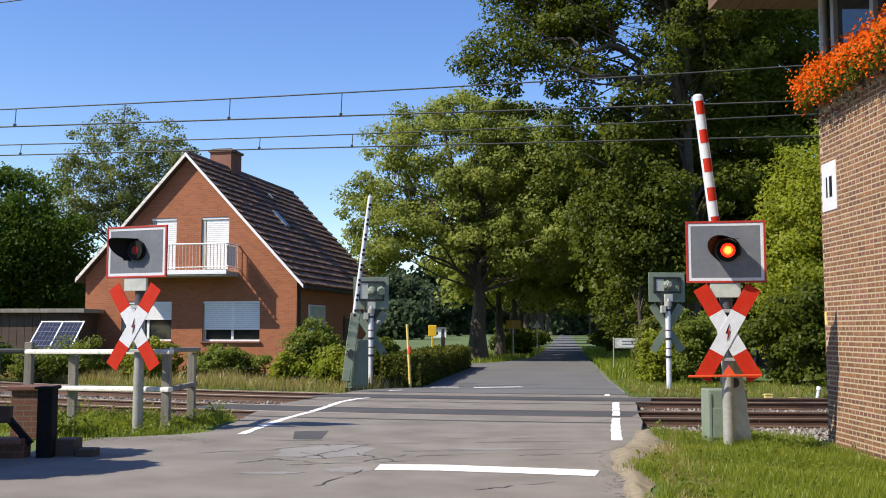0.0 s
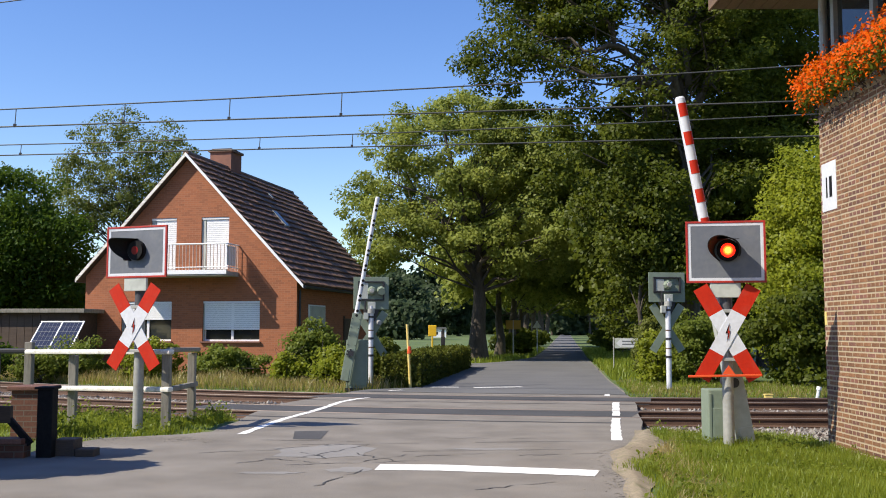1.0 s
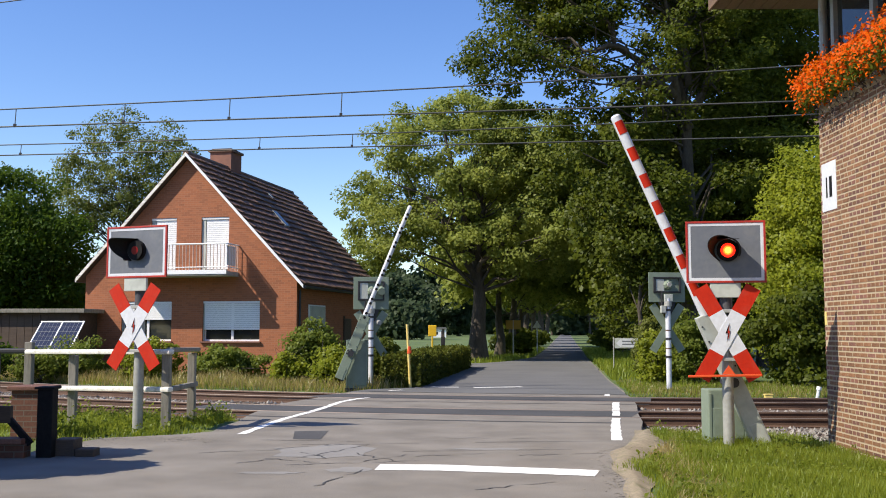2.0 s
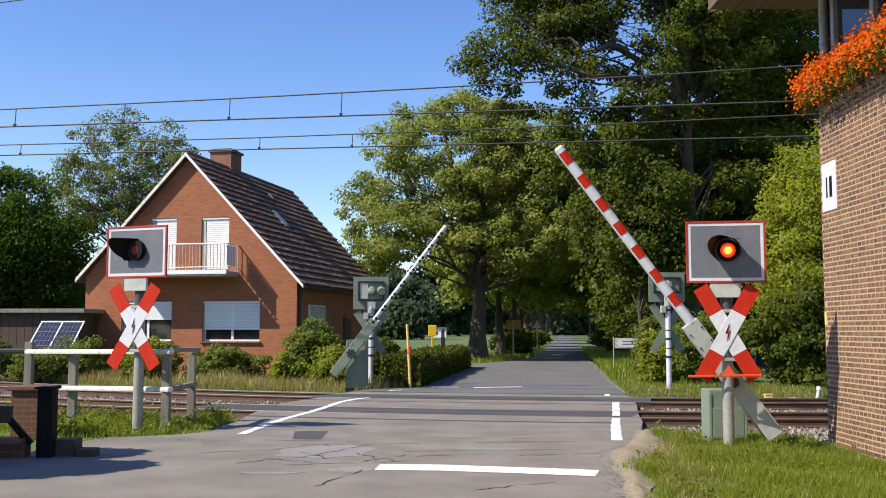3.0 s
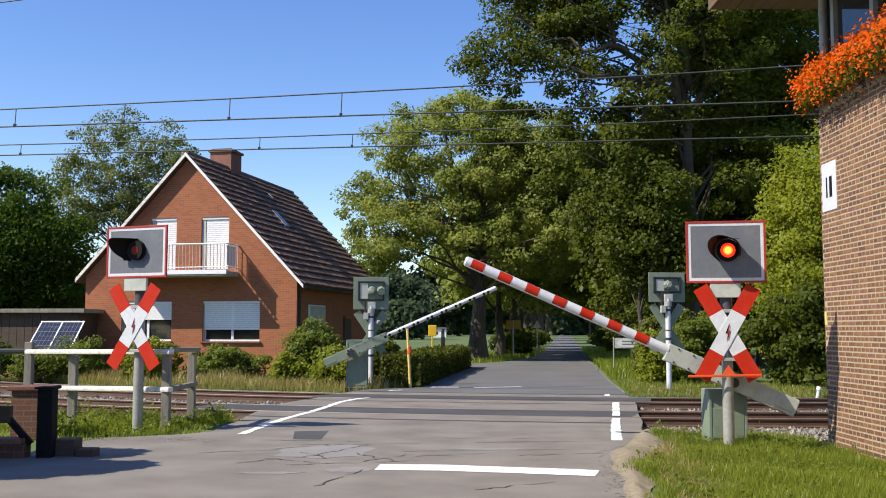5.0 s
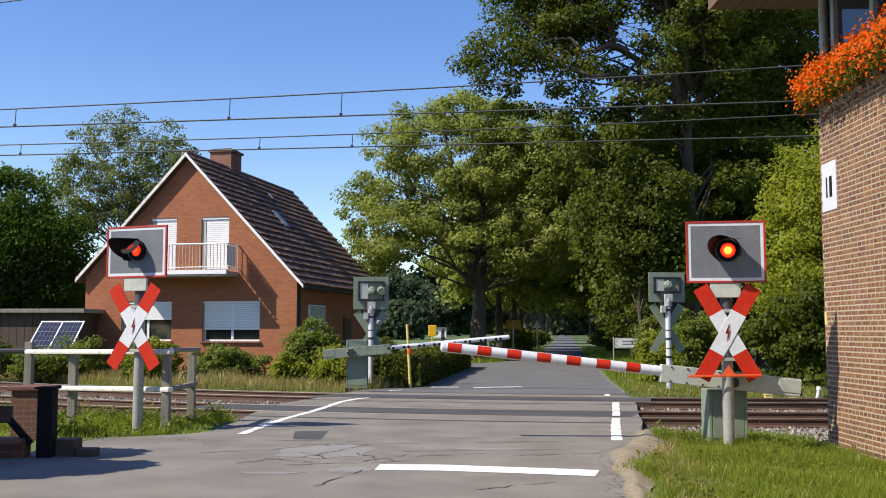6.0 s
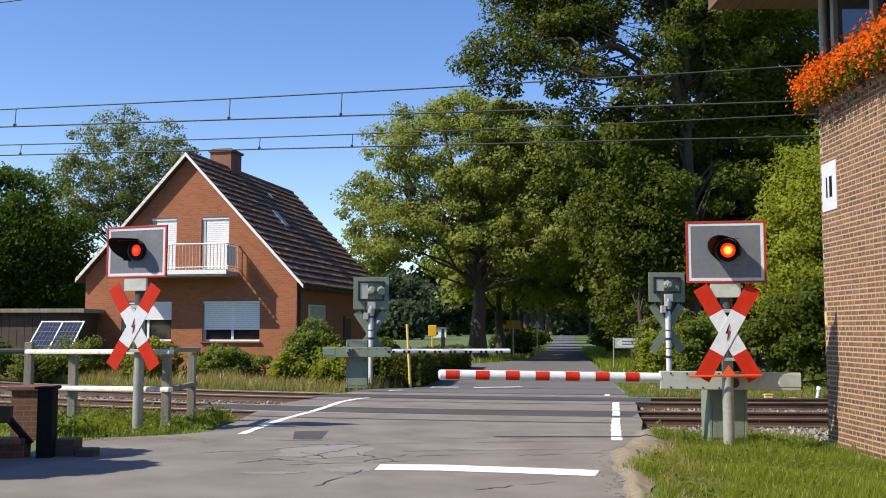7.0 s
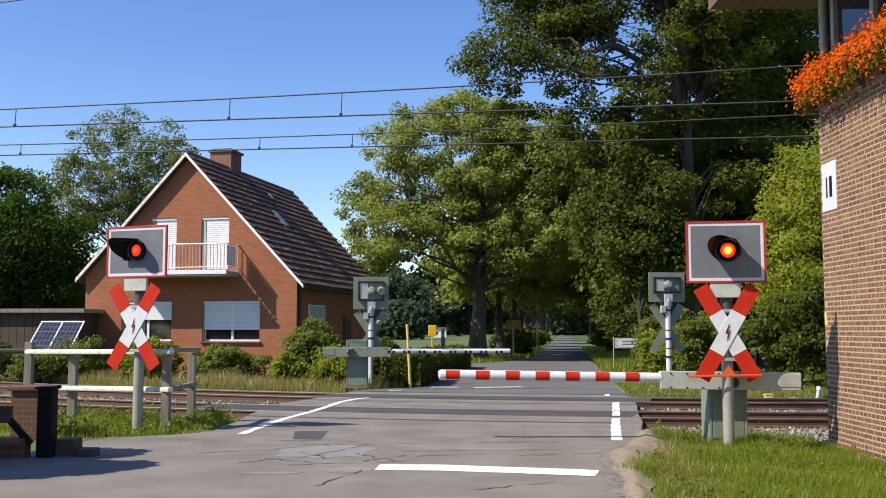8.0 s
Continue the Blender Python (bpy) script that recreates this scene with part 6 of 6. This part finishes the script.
# ---------------------------------------------------------------- grass
def grass(name, count, place, height, width, mat, label, seed, lean=0.35):
    """Single blades, each a bent strip; place gives x and y from the random source."""
    rng = np.random.default_rng(seed)
    V, F = [], []
    made = 0
    while made < count:
        spot = place(rng)
        if spot is None:
            continue
        x, y, k = spot
        z = ground_z(x, y) - 0.02
        h, w = height * k * rng.uniform(0.45, 1.3), width * rng.uniform(0.7, 1.3)
        a, b = rng.uniform(0, 6.283), rng.uniform(0, 6.283)
        dx, dy = math.cos(a) * w / 2, math.sin(a) * w / 2
        ln = h * lean * rng.uniform(0.2, 1.5)
        ex, ey = math.cos(b) * ln, math.sin(b) * ln
        o = len(V)
        V += [(x - dx, y - dy, z), (x + dx, y + dy, z), (x + dx * 0.8 + ex * 0.35, y + dy * 0.8 + ey * 0.35, z + h * 0.55), (x - dx * 0.8 + ex * 0.35, y - dy * 0.8 + ey * 0.35, z + h * 0.55), (x + ex, y + ey, z + h)]
        F += [(o, o + 1, o + 2, o + 3), (o + 3, o + 2, o + 4)]
        made += 1
    return tagged(sheet(name, V, F, mat), label, "grass", kind="stuff")


def right_verge(rng):
    y = 9.0 + 9.2 * rng.uniform() ** 1.1
    e = edge(RIGHT_EDGE, y) + 0.2 + 0.25 * math.sin(y * 1.9) + rng.normal() * 0.1
    e += 0.32 * step(11.8, 13.2, y) * (1 - step(15.6, 16.6, y))
    x = rng.uniform(e, 6.2)
    if x < e or (x > 6.02) or far_rail(x) - y < 7.6:
        return None
    return x, y, 0.65 + 0.5 * noise.noise(Vector((x, y, 3))) + (0.2 if x > 3.4 else 0)


def left_verge(rng):
    x = rng.uniform(-9.5, -3.9)
    y = rng.uniform(14.9 if x < -4.3 else 16.1, 19.3)
    if x > edge(LEFT_EDGE, y) - 0.12 - 0.15 * rng.uniform() or far_rail(x) - y < 7.2:
        return None
    k = 0.4 + 1.2 * max(0, 0.45 + noise.noise(Vector((x * 1.1, y * 1.1, 9))))
    return x, y, k


def far_bank(rng):
    x = rng.uniform(-19, 14)
    y = far_rail(x) + 1.9 + 6.0 * rng.uniform() ** 1.4
    if edge(LEFT_EDGE, y) - 0.2 < x < edge(RIGHT_EDGE, y) + 0.2:
        return None
    return x, y, (0.55 + 0.7 * max(0, 0.5 + noise.noise(Vector((x * 0.5, y * 0.5, 4))))) * (0.45 if x > 3 else 1.0)


def roadside(rng):
    y = rng.uniform(33, 85)
    s = rng.choice([-1, 1])
    x = (edge(RIGHT_EDGE, y) + rng.uniform(0.1, 3.5)) if s > 0 else (edge(LEFT_EDGE, y) - rng.uniform(0.1, 3.5))
    if s < 0 and y < 50:
        return None
    return x, y, 1.0


grass("verge_grass", 60000, right_verge, 0.165, 0.0095, "grass", "lush green grass on the verge beside the road", 1)
grass("weeds", 11000, left_verge, 0.17, 0.015, "grass", "green weeds and grass round the fence posts", 2)
grass("dry_grass", 20000, far_bank, 0.31, 0.018, "grass_dry", "dry yellow grass along the railway bank", 3)
def right_bank(rng):
    x = rng.uniform(4.5, 14)
    y = far_rail(x) + 1.8 + 5.5 * rng.uniform()
    return (x, y, 0.6 + 0.5 * rng.uniform()) if x > edge(RIGHT_EDGE, y) + 0.1 else None


grass("bank_grass", 9000, right_bank, 0.17, 0.018, "grass", "short green grass on the railway bank", 8)
grass("lawn_grass", 14000, far_bank, 0.20, 0.018, "grass", "short green grass mixed into the dry bank", 12)
grass("roadside_grass", 15000, roadside, 0.28, 0.05, "grass", "grass along both sides of the avenue", 4)


def verge_edge(rng):
    y = rng.uniform(9.0, 17.0)
    x = edge(RIGHT_EDGE, y) + 0.42 + abs(rng.normal()) * 0.35
    return (x, y, 0.5 + 0.5 * rng.uniform()) if x < 5.7 else None


grass("dry_edge_grass", 5000, verge_edge, 0.13, 0.011, "grass_dry", "short dry yellow grass at the road edge", 6, 0.6)


def verge_weeds():
    rng = np.random.default_rng(19)
    c = []
    while len(c) < 2600:
        s = right_verge(rng)
        if s and noise.noise(Vector((s[0] * 1.7, s[1] * 1.7, 7))) > 0.12:
            c.append((s[0], s[1], ground_z(s[0], s[1]) + 0.02 + abs(rng.normal()) * 0.08))
    c = np.array(c)
    ob = leaves("verge_weeds", c, rng.normal(size=c.shape) * 0.7 + np.array([-0.3, -0.2, 1.0]), 0.028, "weed", None, rng)
    tagged(ob, "low broad-leaved weeds among the verge grass", "weeds", kind="stuff")


verge_weeds()


def weed_leaves():
    rng = np.random.default_rng(9)
    c = []
    while len(c) < 5200:
        s = left_verge(rng)
        if s and s[2] > 0.75:
            c.append((s[0], s[1], ground_z(s[0], s[1]) + abs(rng.normal()) * 0.12 * s[2]))
    c = np.array(c)
    ob = leaves("weed_leaves", c, rng.normal(size=c.shape) + np.array([0, 0, 1.0]), 0.032, "weed", None, rng)
    tagged(ob, "bright broad-leaved weeds at the trackside", "weeds", kind="stuff")


weed_leaves()


# ---------------------------------------------------------------- small roadside things
def marker_stake():
    th = thing("marker_stake", pose(-1.0, 28.7, -0.03), "yellow marker stake with an orange collar by the hedge", "marker stake")
    part("stake", rod((0.06, 0, 0), (-0.04, 0, 1.84), 0.042, 0.036, 12), "pale_yellow", th, "yellow round stake", True)
    part("collar", rod((0.03, 0, 1.0), (0.02, 0, 1.2), 0.07, 0.05, 12), "red_orange", th, "orange collar")


marker_stake()


def direction_sign():
    th = thing("direction_sign", pose(7.05, 41.0, 0.06, 0, 0, -4) @ Matrix.Diagonal((0.86, 1, 1, 1)), "white arrow-shaped direction sign on two posts", "road sign")
    for x in (0.0, 1.4):
        part("post", rod((x, 0.04, -0.12), (x, 0.04, 1.3), 0.03, seg=8), "galvanised", th)
    part("panel", box(0.05, 1.45, 0.0, 0.02, 0.83, 1.25, 0.006), "grey_metal", th, "grey rim of the sign")
    part("arrow_face", prism([(0.10, 1.03), (0.32, 1.20), (1.40, 1.20), (1.40, 0.88), (0.32, 0.88)], 0.006, m=Matrix.Translation((0, -0.008, 0))), "white", th, "white arrow face")
    for z in (0.97, 1.09):
        part("text_bar", box(0.40, 1.32, -0.012, -0.009, z, z + 0.05), "board_grey", th, "grey line of lettering")


direction_sign()


def yellow_post():
    th = thing("yellow_marker", pose(-0.62, 58.0, -0.03), "yellow pipeline marker board on a short post", "marker post")
    part("post", rod((0, 0, 0), (0, 0, 1.4), 0.05, seg=8), "yellow", th)
    part("board", box(-0.24, 0.24, -0.04, 0.04, 1.3, 1.95, 0.03), "yellow", th, "yellow board")


yellow_post()


def small_sign(x, y, h, w, mat, shape, label, cat):
    th = thing("road_sign", pose(x, y, -0.03), label, cat)
    part("post", rod((0, 0.03, 0), (0, 0.03, h), 0.04, seg=8), "galvanised", th)
    if shape == "triangle":
        part("plate", prism([(-w, h - w * 1.5), (w, h - w * 1.5), (0, h)], 0.015), mat, th, "back of a triangular plate")
    else:
        part("plate", box(-w, w, 0, 0.015, h - w * 1.2, h, 0.01), mat, th, "plate of the sign")


small_sign(6.55, 69.0, 2.3, 0.32, "grey_metal", "triangle", "triangular road sign seen from behind", "road sign")
# town sign: its dull yellow includes the shade of the trees
small_sign(4.25, 60.0, 2.25, 0.45, "town_yellow_shaded", "square", "yellow town sign with the trees' shade put into its colour", "road sign")


def track_markers():
    for x, y, mat, h, label in ((-5.1, 17.6, "yellow", 0.14, "small yellow box beside the rail"), (8.45, 25.9, "pale_yellow", 0.13, "small yellow box beside the rail"), (8.75, 24.9, "pale_yellow", 0.10, "small yellow box beside the rail")):
        th = thing("track_box", pose(x, y, -0.17), label, "track equipment", "yellow boxes at the rails")
        part("case", box(-0.10, 0.10, -0.07, 0.07, 0.0, h, 0.015), mat, th, "yellow case")
        part("lid", box(-0.11, 0.11, -0.08, 0.08, h, h + 0.03, 0.008), mat, th)
    th = thing("white_stake", pose(9.75, 26.0, -0.17, 0, 12, 0), "short white leaning marker post", "marker post")
    part("stake", rod((0, 0, 0), (0, 0, 0.30), 0.045, seg=10), "white", th)
    part("cap", rod((0, 0, 0.26), (0, 0, 0.35), 0.065, seg=10), "plaster_white", th)


track_markers()


def far_cottage():
    th = thing("distant_farmhouse", pose(-0.9, 215, 0), "small white distant farmhouse beyond the meadow", "house")
    part("wall", box(-1.6, 1.6, 0, 3, -0.1, 1.7), "plaster_white", th, "white wall")
    part("roof", prism([(-1.8, 1.7), (1.8, 1.7), (1.5, 2.2), (-1.5, 2.2)], 3.4, m=Matrix.Translation((0, -0.2, 0))), "asphalt_far", th, "grey roof")
    part("door", box(0.5, 1.2, -0.02, -0.002, 0, 1.4), "wood_dark", th, "dark door")
    part("window", box(-1.0, -0.2, -0.02, -0.002, 0.6, 1.2), "pane", th, "dark window")


def meadow_box():
    th = thing("meadow_post", pose(0.0, 57.0, -0.03), "dark box on a thin post in the meadow", "marker post")
    part("post", rod((0, 0, 0), (0, 0, 0.8), 0.03, seg=8), "dark_steel", th)
    part("box", box(-0.12, 0.12, -0.06, 0.06, 0.78, 1.28, 0.015), "dark_steel", th, "dark box")
    part("flag", box(-0.06, 0.08, -0.02, 0.0, 1.42, 1.75, 0.004), "dark_steel", th, "dark plate above the box")
    part("flag_rod", rod((0, 0, 1.28), (0, 0, 1.45), 0.015, seg=6), "dark_steel", th)


meadow_box()
far_cottage()


# ---------------------------------------------------------------- bricks of the signal box, course by course
def build_bricks():
    th = SIGNAL_BOX
    course, joint = 0.0735, 0.025

    def brick_mesh(length, mat):
        me = bpy.data.meshes.new("brick")
        bm = box(-0.004, 0.10, -length / 2, length / 2, 0.0, course - joint)
        bm.to_mesh(me)
        bm.free()
        me.materials.append(M[mat])
        return me
    kinds = {(ln, mt): brick_mesh(ln, mt) for ln in (0.224, 0.104) for mt in ("brick", "brick_dark")}
    rng = random.Random(17)
    loose = 0
    V, F = {"brick_joined": [], "brick_dark": []}, {"brick_joined": [], "brick_dark": []}
    rows = int(WALL_TOP / course) + 1
    for r in range(rows):
        header = r % 2 == 0
        ln = 0.104 if header else 0.224
        y = -0.002 - (0.0 if header else rng.choice([0.0, 0.0625]))
        if not header and r % 4 == 1:
            y -= 0.062
        z = 0.0 + r * course
        while y > -3.4:
            dark = rng.random() < (0.55 if header else 0.10)
            out = rng.uniform(-0.002, 0.001)
            cy = y - ln / 2
            if loose < 300 and 0.9 < z < 3.4 and -2.2 < cy:
                ob = new("brick", kinds[(ln, "brick_dark" if dark else "brick")])
                ob.parent = th
                ob.matrix_basis = Matrix.Translation((out, cy, z))
                loose += 1
            else:
                k = "brick_dark" if dark else "brick_joined"
                o = len(V[k])
                x0, x1 = out - 0.004, 0.10
                V[k] += [(x0, cy - ln / 2, z), (x0, cy + ln / 2, z), (x0, cy + ln / 2, z + course - joint), (x0, cy - ln / 2, z + course - joint), (x1, cy - ln / 2, z), (x1, cy + ln / 2, z), (x1, cy + ln / 2, z + course - joint), (x1, cy - ln / 2, z + course - joint)]
                F[k] += [tuple(i + o for i in q) for q in ((0, 1, 2, 3), (3, 2, 6, 7), (0, 4, 5, 1), (1, 5, 6, 2), (4, 0, 3, 7))]
            y -= ln + joint
    for k in V:
        tagged(sheet("brickwork", V[k], F[k], k, th), "courses of weathered red bricks", kind="stuff")


build_bricks()


# ---------------------------------------------------------------- what moves
def motions():
    near = [(0, 83.6), (0.8, 83.6), (1.0, 80.0), (1.5, 74.0), (1.7, 70.7), (2.25, 63.2), (2.8, 55.9), (3.0, 53.3), (3.5, 46.7), (4.0, 39.3), (4.5, 32.0), (4.7, 28.9), (5.25, 18.8), (5.8, 8.9), (6.0, 6.2), (6.2, 3.6), (6.5, 1.2), (7.0, 0.7), (8.0, 0.7)]
    far = [(0, 82.6), (0.6, 82.6), (1.0, 79.9), (1.5, 74.4), (1.7, 71.5), (2.25, 64.0), (2.8, 55.6), (3.0, 52.6), (3.5, 46.1), (4.0, 39.0), (4.5, 31.7), (4.7, 28.6), (5.25, 18.4), (5.8, 8.2), (6.0, 5.0), (6.2, 2.3), (6.5, 0.2), (7.0, 0.0), (8.0, 0.0)]
    for arm, table, sign in ((ARMS[0], near, 1), (ARMS[1], far, -1)):
        at = arm.location.copy()
        walk(arm, [(t, pose(*at, 0, sign * a, 0)) for t, a in table])
    period = 0.968
    for flap, first_open, shine in ((SHUTTERS[0], -0.31, 0.62), (SHUTTERS[1], 0.20, 0.645)):
        at = flap.location.copy()
        events = []
        for k in range(-1, 10):
            t0 = first_open + k * period
            events += [(t0 - 0.034, 0), (t0 + 0.034, 1), (t0 + shine - 0.034, 1), (t0 + shine + 0.034, 0)]

        def state(t):
            for (ta, a), (tb, b) in zip(events, events[1:]):
                if ta <= t <= tb:
                    return a + (b - a) * (t - ta) / (tb - ta)
            return 0
        times = sorted({0.0, 8.0} | {round(t * 30) / 30 for t, _ in events if 0 < t < 8})
        walk(flap, [(t, pose(*at, -86 * round(state(t)), 0, 0)) for t in times])


motions()
